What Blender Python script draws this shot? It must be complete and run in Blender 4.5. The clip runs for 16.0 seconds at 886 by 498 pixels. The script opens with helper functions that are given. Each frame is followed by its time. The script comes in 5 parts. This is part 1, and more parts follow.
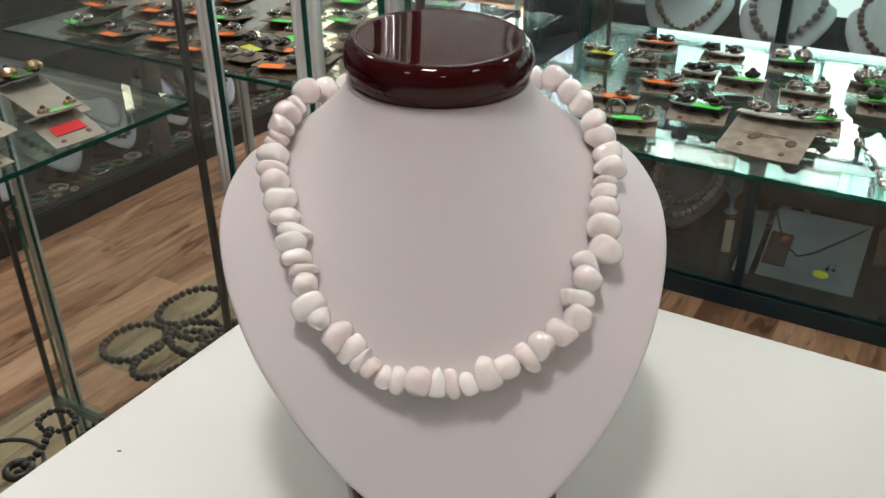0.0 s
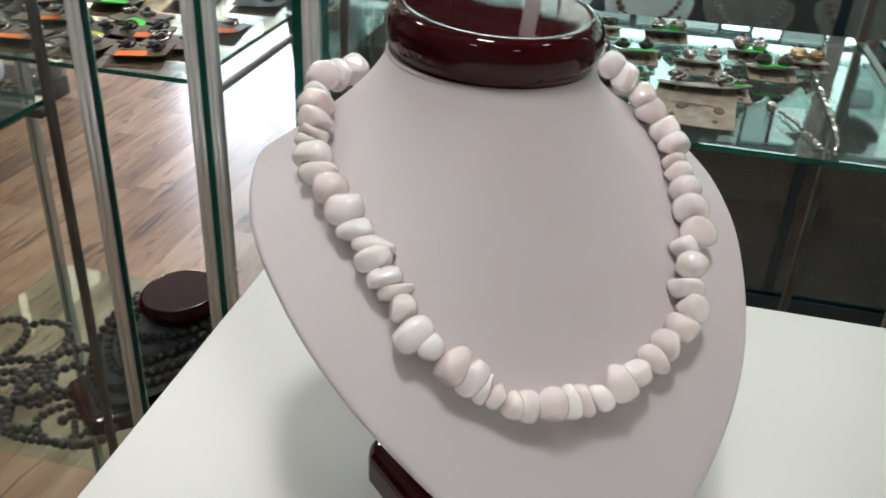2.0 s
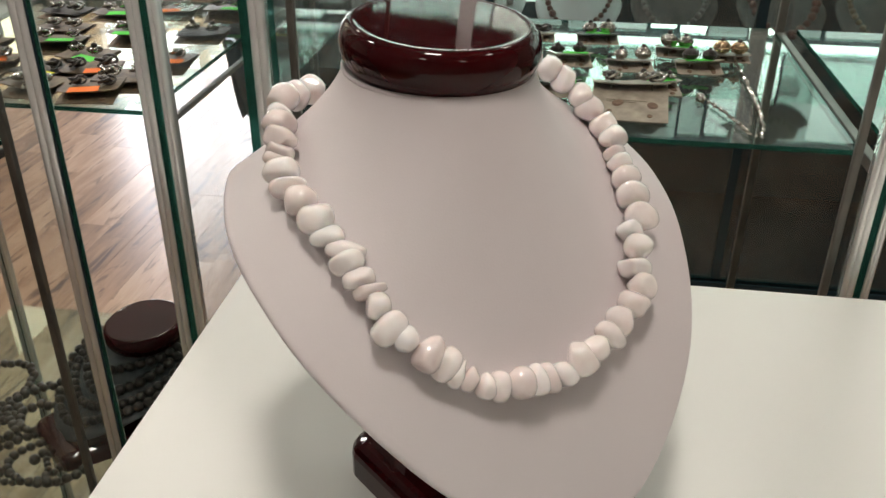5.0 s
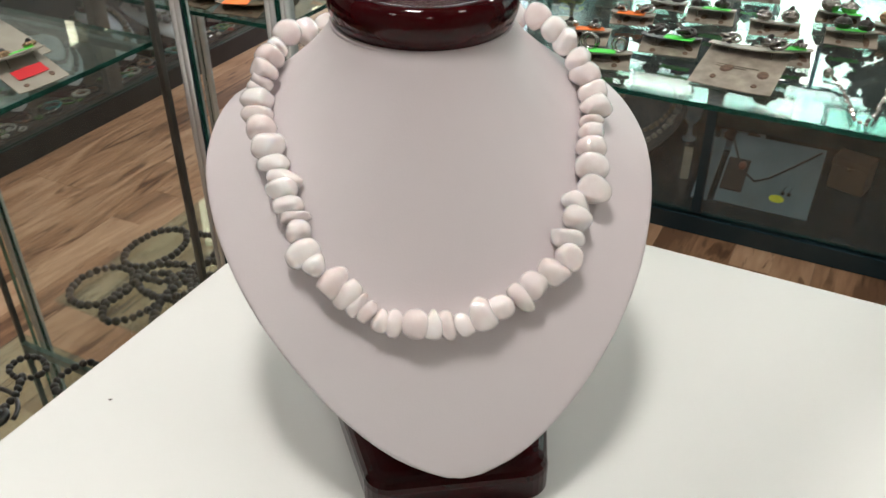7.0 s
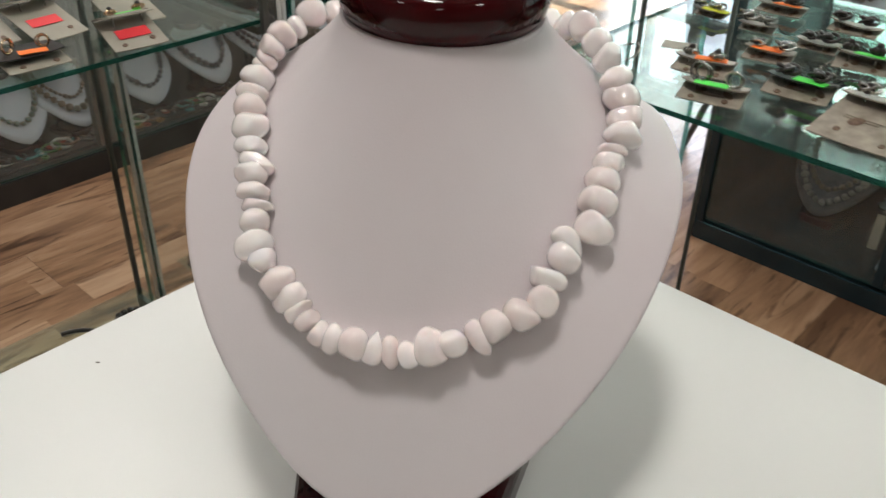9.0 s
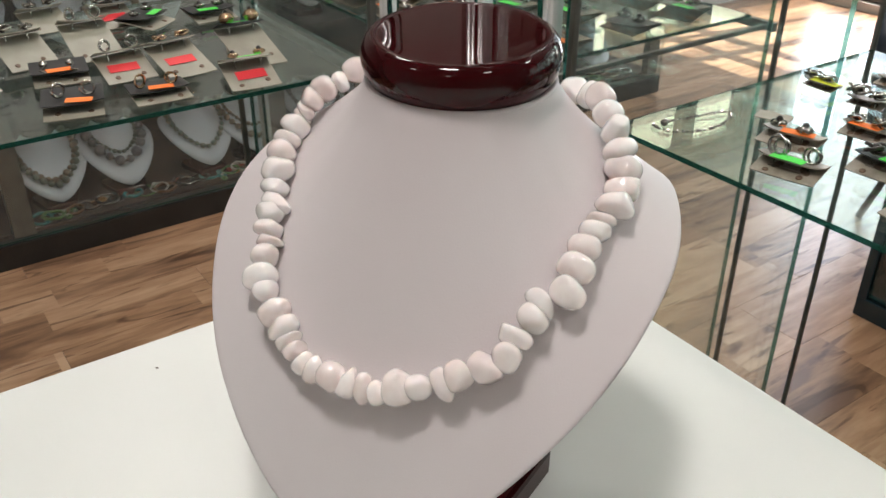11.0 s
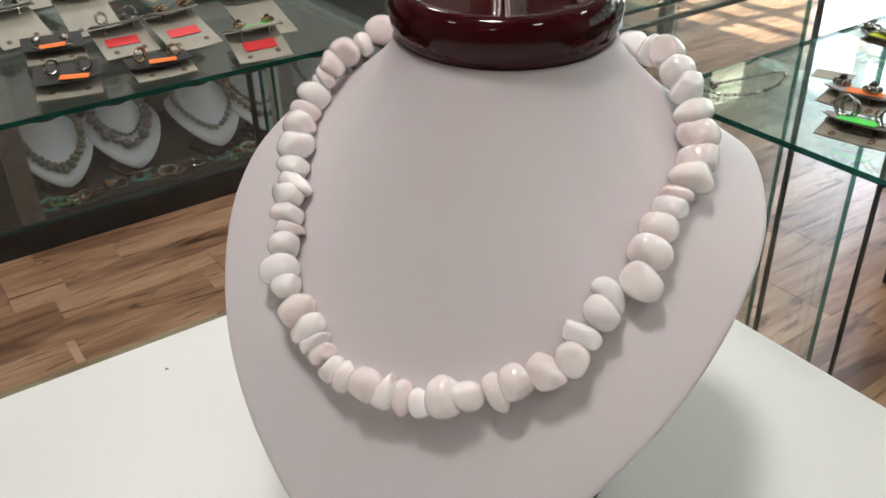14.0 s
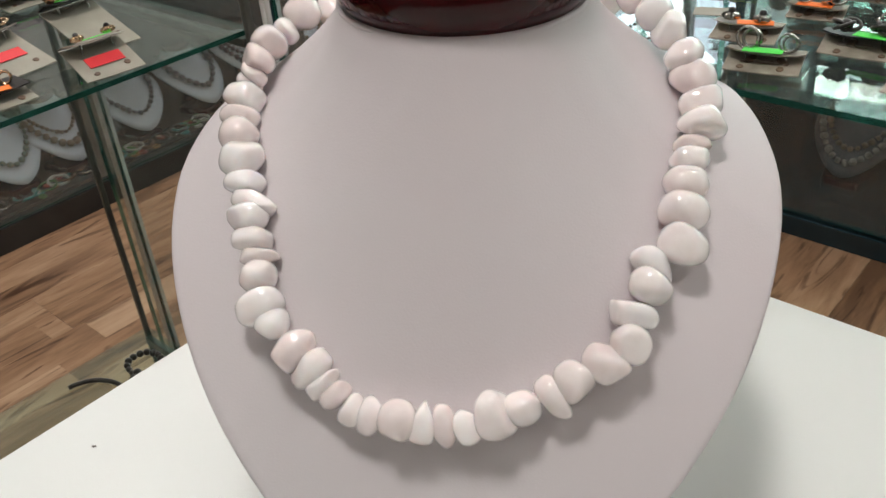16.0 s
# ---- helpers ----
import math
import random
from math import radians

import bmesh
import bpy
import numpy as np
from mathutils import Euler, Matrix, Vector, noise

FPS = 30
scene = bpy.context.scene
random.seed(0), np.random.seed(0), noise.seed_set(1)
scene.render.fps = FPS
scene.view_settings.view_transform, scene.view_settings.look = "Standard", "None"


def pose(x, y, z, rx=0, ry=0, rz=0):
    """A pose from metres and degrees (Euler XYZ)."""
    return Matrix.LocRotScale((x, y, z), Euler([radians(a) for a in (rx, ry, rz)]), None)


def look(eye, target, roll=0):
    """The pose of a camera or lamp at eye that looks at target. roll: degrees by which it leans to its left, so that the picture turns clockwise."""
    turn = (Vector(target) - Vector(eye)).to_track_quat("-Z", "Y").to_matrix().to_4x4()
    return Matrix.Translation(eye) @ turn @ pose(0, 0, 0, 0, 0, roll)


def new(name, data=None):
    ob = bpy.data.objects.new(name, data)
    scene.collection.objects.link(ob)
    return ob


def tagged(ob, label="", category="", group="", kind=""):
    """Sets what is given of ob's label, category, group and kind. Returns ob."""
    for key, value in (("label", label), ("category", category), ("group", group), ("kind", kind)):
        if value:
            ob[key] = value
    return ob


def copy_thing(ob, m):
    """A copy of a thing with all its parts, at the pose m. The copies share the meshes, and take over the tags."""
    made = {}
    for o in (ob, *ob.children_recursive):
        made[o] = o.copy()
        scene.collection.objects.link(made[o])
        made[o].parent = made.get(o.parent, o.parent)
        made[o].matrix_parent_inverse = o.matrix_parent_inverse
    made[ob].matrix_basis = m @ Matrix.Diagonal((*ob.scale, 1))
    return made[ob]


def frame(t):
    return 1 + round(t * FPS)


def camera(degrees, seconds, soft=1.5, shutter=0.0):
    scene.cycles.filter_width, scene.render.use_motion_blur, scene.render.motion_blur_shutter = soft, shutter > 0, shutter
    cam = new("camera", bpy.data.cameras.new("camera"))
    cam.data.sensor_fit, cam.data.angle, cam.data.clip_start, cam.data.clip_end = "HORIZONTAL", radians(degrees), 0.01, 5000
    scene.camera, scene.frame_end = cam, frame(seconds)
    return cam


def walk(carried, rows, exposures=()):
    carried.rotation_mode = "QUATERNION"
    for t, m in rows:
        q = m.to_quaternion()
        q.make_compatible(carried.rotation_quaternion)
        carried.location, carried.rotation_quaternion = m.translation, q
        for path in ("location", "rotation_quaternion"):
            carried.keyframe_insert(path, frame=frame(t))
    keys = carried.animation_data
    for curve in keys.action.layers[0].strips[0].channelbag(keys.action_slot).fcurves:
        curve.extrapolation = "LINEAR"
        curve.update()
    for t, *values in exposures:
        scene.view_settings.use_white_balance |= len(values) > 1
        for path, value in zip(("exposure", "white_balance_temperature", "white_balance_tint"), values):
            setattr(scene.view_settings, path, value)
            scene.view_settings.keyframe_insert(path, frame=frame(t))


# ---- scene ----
cam = camera(53.86, 16.0, shutter=0.5)
# seconds, place in metres, turn in degrees
ROWS = [
    (0.0, 0.0007, 0.0012, 1.3093, 60.87, 0.68, 30.80),
    (0.5, -0.0275, 0.0066, 1.2999, 60.30, 0.69, 27.71),
    (1.0, -0.0701, 0.0116, 1.2905, 59.95, -0.26, 22.74),
    (1.5, -0.1194, -0.0055, 1.2966, 60.20, -2.34, 18.25),
    (2.0, -0.1657, -0.0064, 1.2853, 60.15, -2.82, 13.20),
    (2.5, -0.1710, -0.0049, 1.2914, 60.58, -1.61, 7.87),
    (3.0, -0.1888, -0.0287, 1.2939, 61.65, -0.23, 4.98),
    (5.5, -0.1454, -0.0379, 1.2936, 60.73, -0.61, 11.30),
    (6.0, -0.0917, -0.0410, 1.3119, 59.12, 0.22, 18.93),
    (6.5, -0.0503, -0.0262, 1.3170, 57.70, 0.29, 24.14),
    (7.0, -0.0142, -0.0064, 1.3158, 56.31, 0.45, 27.64),
    (7.5, 0.0146, 0.0025, 1.3265, 56.29, 0.27, 31.80),
    (8.0, 0.0249, 0.0368, 1.3161, 56.61, -0.47, 34.82),
    (8.5, 0.0443, 0.0570, 1.3129, 56.79, -0.74, 38.07),
    (9.0, 0.0421, 0.0824, 1.2920, 57.29, -1.18, 43.00),
    (9.5, 0.0550, 0.0952, 1.2986, 58.24, -0.93, 46.53),
    (12.0, 0.1326, 0.1496, 1.3090, 59.96, 1.38, 60.03),
    (12.5, 0.1370, 0.1550, 1.3095, 59.80, 2.25, 61.05),
    (13.0, 0.1123, 0.1702, 1.3021, 59.67, 2.15, 59.44),
    (13.5, 0.0855, 0.1622, 1.2879, 58.97, 1.27, 57.72),
    (14.0, 0.0592, 0.1497, 1.2828, 58.40, 1.41, 55.48),
    (14.5, 0.0412, 0.1491, 1.2793, 58.24, 2.27, 51.49),
    (15.0, 0.0144, 0.1452, 1.2740, 57.90, 3.03, 46.48),
    (15.5, 0.0018, 0.1375, 1.2664, 57.18, 3.75, 43.63),
    (16.0, -0.0162, 0.1265, 1.2648, 56.97, 3.92, 40.48),
]
EXPOSURES = [(0.0, -0.28, 6500, 10), (1.0, -0.28, 6300, 9), (2.5, -0.34, 6300, 9), (3.2, -0.3, 6700, 10), (5.3, -0.45, 7100, 11), (5.6, -0.5, 7500, 11), (6.0, -0.55, 8300, 14), (6.4, -0.32, 6700, 10),
             (7.0, -0.12, 6500, 10), (8.6, -0.32, 6500, 10), (9.5, -0.36, 6500, 10), (12.0, -0.1, 6500, 10), (13.0, -0.18, 6500, 10), (14.5, -0.28, 6400, 10), (16.0, -0.22, 6400, 10)]
walk(cam, [(t, pose(x, y, z, rx, ry, rz)) for t, x, y, z, rx, ry, rz in ROWS], EXPOSURES)

# ---- light ----
world = bpy.data.worlds.new("sky")
scene.world = world
world.use_nodes = True
wn = world.node_tree.nodes
sky = wn.new("ShaderNodeTexSky")
sky.sky_type, sky.sun_disc = "NISHITA", False
sky.sun_elevation, sky.sun_rotation = radians(61), radians(-8)
wn["Background"].inputs["Strength"].default_value = 0.12
world.node_tree.links.new(sky.outputs[0], wn["Background"].inputs["Color"])

sun = new("sun", bpy.data.lights.new("sun", "SUN"))
sun.data.energy, sun.data.angle, sun.data.color = 16.0, radians(0.5), (1.0, 0.95, 0.88)
sun.matrix_world = look((-1.6, 6.3, 4.4), (-1.94, 3.9, 0.0))


def area(name, where, target, sx, sy, watts, color):
    ob = new(name, bpy.data.lights.new(name, "AREA"))
    ob.data.shape, ob.data.size, ob.data.size_y = "RECTANGLE", sx, sy
    ob.data.energy, ob.data.color = watts, color
    ob.matrix_world = look(where, target)
    return ob


# ---- materials ----
def material(name, color=(0.8, 0.8, 0.8), rough=0.5, metal=0.0, coat=0.0, sss=0.0, spec=0.5):
    m = bpy.data.materials.new(name)
    m.use_nodes = True
    b = m.node_tree.nodes["Principled BSDF"]
    b.inputs["Base Color"].default_value = (*color, 1)
    b.inputs["Roughness"].default_value = rough
    b.inputs["Metallic"].default_value = metal
    b.inputs["Coat Weight"].default_value = coat
    b.inputs["Coat Roughness"].default_value = 0.05
    b.inputs["Specular IOR Level"].default_value = spec
    if sss:
        b.inputs["Subsurface Weight"].default_value = sss
        b.inputs["Subsurface Radius"].default_value = (0.006, 0.004, 0.003)
        b.inputs["Subsurface Scale"].default_value = 0.5
    return m


def node(m, kind, **values):
    n = m.node_tree.nodes.new(kind)
    for key, value in values.items():
        n.inputs[key.replace("_", " ")].default_value = value
    return n


def wire(m, a, b):
    m.node_tree.links.new(a, b)


def coords(m, scale=(1, 1, 1), which="Object"):
    c = node(m, "ShaderNodeTexCoord")
    s = node(m, "ShaderNodeMapping")
    s.inputs["Scale"].default_value = scale
    wire(m, c.outputs[which], s.inputs["Vector"])
    return s.outputs["Vector"]


def ramp(m, fac, stops):
    r = node(m, "ShaderNodeValToRGB")
    while len(r.color_ramp.elements) < len(stops):
        r.color_ramp.elements.new(0.5)
    for e, (p, c) in zip(r.color_ramp.elements, stops):
        e.position, e.color = p, (*c, 1)
    wire(m, fac, r.inputs["Fac"])
    return r.outputs["Color"]


def bumped(m, height, strength=0.1, distance=0.001):
    b = node(m, "ShaderNodeBump", Strength=strength, Distance=distance)
    wire(m, height, b.inputs["Height"])
    wire(m, b.outputs["Normal"], m.node_tree.nodes["Principled BSDF"].inputs["Normal"])


def noisy(name, c1, c2, scale, rough=0.5, bump=0.0, fine=0.0, **kw):
    """A surface that varies between two colours at one scale, with a finer relief."""
    m = material(name, c1, rough, **kw)
    v = coords(m)
    n = node(m, "ShaderNodeTexNoise", Scale=scale, Detail=5.0)
    wire(m, v, n.inputs["Vector"])
    wire(m, ramp(m, n.outputs["Fac"], [(0.3, c1), (0.7, c2)]), m.node_tree.nodes["Principled BSDF"].inputs["Base Color"])
    if bump:
        f = node(m, "ShaderNodeTexNoise", Scale=fine or scale * 8, Detail=3.0)
        wire(m, v, f.inputs["Vector"])
        bumped(m, f.outputs["Fac"], bump)
    return m


LEATHER = noisy("white_leatherette", (0.635, 0.562, 0.574), (0.655, 0.612, 0.624), 6.0, 0.46, 0.09, 1300.0)
STONE = material("polished_white_stone", (0.86, 0.80, 0.78), 0.17, sss=0.10, coat=1.0)
v = coords(STONE)
n1 = node(STONE, "ShaderNodeTexNoise", Scale=90.0, Detail=4.0)
wire(STONE, v, n1.inputs["Vector"])
info = node(STONE, "ShaderNodeObjectInfo")
mixr = node(STONE, "ShaderNodeMath")
mixr.operation = "ADD"
half = node(STONE, "ShaderNodeMath")
half.operation, half.inputs[1].default_value = "MULTIPLY", 0.6
wire(STONE, info.outputs["Random"], half.inputs[0])
wire(STONE, n1.outputs["Fac"], mixr.inputs[0])
wire(STONE, half.outputs[0], mixr.inputs[1])
wire(STONE, ramp(STONE, mixr.outputs[0], [(0.35, (0.79, 0.67, 0.65)), (0.75, (0.91, 0.83, 0.81)), (1.0, (0.95, 0.905, 0.89))]),
     STONE.node_tree.nodes["Principled BSDF"].inputs["Base Color"])
STONE.node_tree.nodes["Principled BSDF"].inputs["Coat Roughness"].default_value = 0.04
n2 = node(STONE, "ShaderNodeTexNoise", Scale=220.0, Detail=3.0)
wire(STONE, v, n2.inputs["Vector"])
bumped(STONE, n2.outputs["Fac"], 0.045)
CHERRY = noisy("dark_cherry_lacquer", (0.022, 0.0010, 0.0018), (0.034, 0.0018, 0.0028), 30.0, 0.45, coat=0.9, spec=0.0)
CHERRY.node_tree.nodes["Principled BSDF"].inputs["Coat IOR"].default_value = 1.38
CHERRY.node_tree.nodes["Principled BSDF"].inputs["Coat Roughness"].default_value = 0.03
TABLE_WHITE = noisy("white_laminate", (0.735, 0.742, 0.718), (0.765, 0.772, 0.748), 6.0, 0.38, 0.03, 700.0)
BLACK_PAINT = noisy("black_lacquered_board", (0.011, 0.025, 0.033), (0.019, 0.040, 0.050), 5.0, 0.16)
EBONY = noisy("black_stained_wood", (0.012, 0.011, 0.010), (0.026, 0.024, 0.022), 12.0, 0.35)
BLACK_CLOTH = noisy("dark_brown_velvet", (0.035, 0.025, 0.022), (0.06, 0.045, 0.04), 40.0, 0.9, 0.3)
POST_DARK = noisy("dark_anodised_metal", (0.10, 0.095, 0.085), (0.17, 0.16, 0.145), 25.0, 0.35, metal=0.6)
CHROME = noisy("brushed_aluminium", (0.84, 0.83, 0.82), (0.92, 0.91, 0.90), 60.0, 0.17, metal=0.62)
SILVER = noisy("tarnished_silver", (0.22, 0.20, 0.18), (0.70, 0.68, 0.64), 160.0, 0.2, metal=1.0)
GOLD = noisy("gilt_metal", (0.50, 0.32, 0.19), (0.80, 0.60, 0.40), 120.0, 0.2, metal=1.0)
JET = noisy("black_stone_bead", (0.012, 0.010, 0.009), (0.05, 0.04, 0.035), 90.0, 0.3)
CARD_WHITE = noisy("cream_card", (0.30, 0.275, 0.22), (0.39, 0.36, 0.30), 30.0, 0.55)
CARD_BLACK = noisy("black_card", (0.012, 0.012, 0.013), (0.028, 0.027, 0.027), 40.0, 0.45)
ORANGE = material("fluorescent_orange_paper", (1.0, 0.22, 0.03), 0.6)
GREEN = material("fluorescent_green_paper", (0.10, 0.80, 0.10), 0.6)
YELLOW = material("yellow_paper", (0.75, 0.80, 0.05), 0.6)
RED = material("red_paper", (0.78, 0.04, 0.05), 0.6)
INK = material("dark_ink", (0.10, 0.08, 0.07), 0.7)
PLASTER = noisy("taupe_plaster", (0.34, 0.32, 0.29), (0.40, 0.38, 0.35), 3.0, 0.8, 0.1)
CEILING = noisy("white_ceiling", (0.74, 0.74, 0.73), (0.78, 0.78, 0.77), 3.0, 0.85, 0.1)
GREY_VINYL = noisy("charcoal_upholstery", (0.022, 0.030, 0.044), (0.046, 0.058, 0.080), 20.0, 0.42, 0.2)
PALE_BOARD = noisy("pale_blue_grey_board", (0.12, 0.175, 0.21), (0.20, 0.27, 0.31), 8.0, 0.4)

FRAME_GREEN = material("green_glass_edge", (0.03, 0.15, 0.115), 0.15, spec=0.6)
FRAME_GREEN.node_tree.nodes["Principled BSDF"].inputs["Transmission Weight"].default_value = 0.55
FRAME_GREEN.node_tree.nodes["Principled BSDF"].inputs["IOR"].default_value = 1.05


def glass_material(name, tint, gain=1.0, haze=0.05):
    """A thin clear pane: see-through, with gloss that grows towards grazing angles."""
    m = bpy.data.materials.new(name)
    m.use_nodes = True
    t = m.node_tree
    t.nodes.remove(t.nodes["Principled BSDF"])
    see = node(m, "ShaderNodeBsdfTransparent", Color=(*tint, 1))
    shine = node(m, "ShaderNodeBsdfGlossy", Color=(1, 1, 1, 1), Roughness=0.01)
    lw = node(m, "ShaderNodeLayerWeight", Blend=0.5)
    p = node(m, "ShaderNodeMath")
    p.operation, p.inputs[1].default_value = "POWER", 5.0
    k = node(m, "ShaderNodeMath")
    k.operation, k.inputs[1].default_value, k.inputs[2].default_value = "MULTIPLY_ADD", 0.95 * gain, 0.04 * gain
    mix = node(m, "ShaderNodeMixShader")
    wire(m, lw.outputs["Facing"], p.inputs[0])
    wire(m, p.outputs[0], k.inputs[0])
    wire(m, k.outputs[0], mix.inputs[0])
    wire(m, see.outputs[0], mix.inputs[1])
    wire(m, shine.outputs[0], mix.inputs[2])
    # a thin speckled film, like dust, mixed in as pale haze to lift the blacks
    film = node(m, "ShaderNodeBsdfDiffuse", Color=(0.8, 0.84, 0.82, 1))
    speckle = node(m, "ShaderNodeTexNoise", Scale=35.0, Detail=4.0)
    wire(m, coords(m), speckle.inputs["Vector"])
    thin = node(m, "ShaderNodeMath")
    thin.operation, thin.inputs[1].default_value = "MULTIPLY", haze
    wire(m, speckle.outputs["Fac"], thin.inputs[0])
    hazy = node(m, "ShaderNodeMixShader")
    wire(m, thin.outputs[0], hazy.inputs[0])
    wire(m, mix.outputs[0], hazy.inputs[1])
    wire(m, film.outputs[0], hazy.inputs[2])
    wire(m, hazy.outputs[0], t.nodes["Material Output"].inputs["Surface"])
    return m


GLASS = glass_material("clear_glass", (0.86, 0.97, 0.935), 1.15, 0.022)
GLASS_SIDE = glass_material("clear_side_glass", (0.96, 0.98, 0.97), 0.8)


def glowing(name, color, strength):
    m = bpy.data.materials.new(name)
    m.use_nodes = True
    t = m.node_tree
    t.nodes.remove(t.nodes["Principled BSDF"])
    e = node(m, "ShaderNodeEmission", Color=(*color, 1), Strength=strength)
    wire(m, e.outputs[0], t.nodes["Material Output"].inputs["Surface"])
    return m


# emission in place of sunlight, for the cream reflections in the shelves
CREAM_GLOW = glowing("glowing_cream_sheet", (1.0, 0.90, 0.68), 4.0)
# emission for added panels that imitate the bright patches of the black showcase
DIM_GLOW = glowing("dim_glow_patch", (0.78, 1.0, 0.95), 1.3)
GLOW_PANELS = [glowing("glow_patch_" + n, c, k) for n, c, k in (("dim", (0.66, 0.92, 0.86), 1.4), ("grey", (0.72, 0.95, 0.90), 2.6), ("mint", (0.48, 1.0, 0.86), 6.0), ("white", (0.78, 1.0, 0.95), 9.0), ("rose", (1.0, 0.80, 0.76), 7.0), ("pale", (1.0, 0.97, 0.92), 12.0))]
STRIP = glowing("cool_light_strip", (0.80, 1.0, 0.96), 6.0)
TUBE = glowing("lamp_diffuser", (1.0, 0.97, 0.93), 2.0)


def maths(m, op, a, b, c=None):
    n = node(m, "ShaderNodeMath")
    n.operation = op
    for k, v in enumerate((a, b) if c is None else (a, b, c)):
        if isinstance(v, (int, float)):
            n.inputs[k].default_value = v
        else:
            wire(m, v, n.inputs[k])
    return n.outputs[0]


def wood(name, stops, strip=0.10225, rough=0.34):
    """Printed rustic wood: each plank shows two rows of strips of uneven length and tone, with grain, dark streaks and knots."""
    m = material(name, stops[1], rough)
    info = node(m, "ShaderNodeObjectInfo")
    c = node(m, "ShaderNodeTexCoord")
    xyz = node(m, "ShaderNodeSeparateXYZ")
    wire(m, c.outputs["Object"], xyz.inputs[0])
    seed = maths(m, "MULTIPLY", info.outputs["Random"], 37.0)
    row = maths(m, "FLOOR", maths(m, "DIVIDE", xyz.outputs["X"], strip), 0.0)
    start = node(m, "ShaderNodeTexWhiteNoise")
    start.noise_dimensions = "1D"
    wire(m, maths(m, "ADD", row, seed), start.inputs["W"])
    block = maths(m, "FLOOR", maths(m, "DIVIDE", maths(m, "ADD", xyz.outputs["Y"], start.outputs["Value"]), 0.66), 0.0)
    tone = node(m, "ShaderNodeTexWhiteNoise")
    tone.noise_dimensions = "1D"
    piece = maths(m, "MULTIPLY_ADD", row, 3.17, maths(m, "MULTIPLY_ADD", block, 7.31, seed))
    wire(m, piece, tone.inputs["W"])
    place = node(m, "ShaderNodeCombineXYZ")
    wire(m, maths(m, "MULTIPLY", xyz.outputs["X"], 4.2), place.inputs["X"])
    wire(m, maths(m, "MULTIPLY", xyz.outputs["Y"], 0.62), place.inputs["Y"])
    wire(m, piece, place.inputs["Z"])
    big = node(m, "ShaderNodeTexNoise", Scale=2.4, Detail=6.0, Distortion=1.6)
    fine = node(m, "ShaderNodeTexNoise", Scale=17.0, Detail=6.0, Distortion=0.5)
    streak = node(m, "ShaderNodeTexNoise", Scale=3.6, Detail=3.0, Distortion=2.6)
    cloud = node(m, "ShaderNodeTexNoise", Scale=2.6, Detail=3.0)
    for n in (big, fine, streak):
        wire(m, place.outputs[0], n.inputs["Vector"])
    wire(m, c.outputs["Object"], cloud.inputs["Vector"])
    d = maths(m, "MULTIPLY_ADD", fine.outputs["Fac"], 0.40, big.outputs["Fac"])
    d = maths(m, "ADD", d, maths(m, "MULTIPLY_ADD", tone.outputs["Value"], 0.36, -0.18))
    d = maths(m, "ADD", d, maths(m, "MULTIPLY_ADD", info.outputs["Random"], 0.20, -0.10))
    d = maths(m, "ADD", d, maths(m, "MULTIPLY_ADD", cloud.outputs["Fac"], 0.3, -0.15))
    base = ramp(m, d, [(p, q) for p, q in zip((0.40, 0.68, 1.0), stops)])
    dark = ramp(m, streak.outputs["Fac"], [(0.58, (1, 1, 1)), (0.66, (0.48, 0.42, 0.38)), (0.78, (0.30, 0.25, 0.22))])
    mix = node(m, "ShaderNodeMix")
    mix.data_type, mix.blend_type = "RGBA", "MULTIPLY"
    mix.inputs[0].default_value = 1.0
    wire(m, base, mix.inputs[6])
    wire(m, dark, mix.inputs[7])
    out = m.node_tree.nodes["Principled BSDF"]
    wire(m, mix.outputs[2], out.inputs["Base Color"])
    wire(m, maths(m, "MULTIPLY_ADD", cloud.outputs["Fac"], 0.30, rough - 0.13), out.inputs["Roughness"])
    bumped(m, fine.outputs["Fac"], 0.2)
    return m


PLANK = wood("brown_oak_laminate", [(0.155, 0.079, 0.043), (0.36, 0.203, 0.112), (0.55, 0.36, 0.225)])
PLANK.node_tree.nodes["Principled BSDF"].inputs["Coat Weight"].default_value = 0.66
PLANK.node_tree.nodes["Principled BSDF"].inputs["Coat Roughness"].default_value = 0.27
PLANK.node_tree.nodes["Principled BSDF"].inputs["Coat IOR"].default_value = 1.55


def part(name, bm, mat, parent=None, label="", smooth=False):
    me = bpy.data.meshes.new(name)
    bm.to_mesh(me)
    bm.free()
    for m in (mat if isinstance(mat, (list, tuple)) else [mat]):
        me.materials.append(m)
    if smooth:
        me.polygons.foreach_set("use_smooth", [True] * len(me.polygons))
    ob = new(name, me)
    ob.parent = parent
    if label:
        ob["label"] = label
    return ob


def shared(name, me, parent, m):
    ob = new(name, me)
    ob.parent, ob.matrix_basis = parent, m
    return ob


def box(lo, hi, bevel=0.0, segments=2, bm=None):
    own = bm is None
    bm = bmesh.new() if own else bm
    c = [(a + b) / 2 for a, b in zip(lo, hi)]
    s = [abs(b - a) for a, b in zip(lo, hi)]
    vs = bmesh.ops.create_cube(bm, size=1.0, matrix=Matrix.Translation(c) @ Matrix.Diagonal((*s, 1)))["verts"]
    if bevel:
        es = list({e for w in vs for e in w.link_edges})
        bmesh.ops.bevel(bm, geom=es, offset=bevel, segments=segments, profile=0.6, affect="EDGES")
    return bm


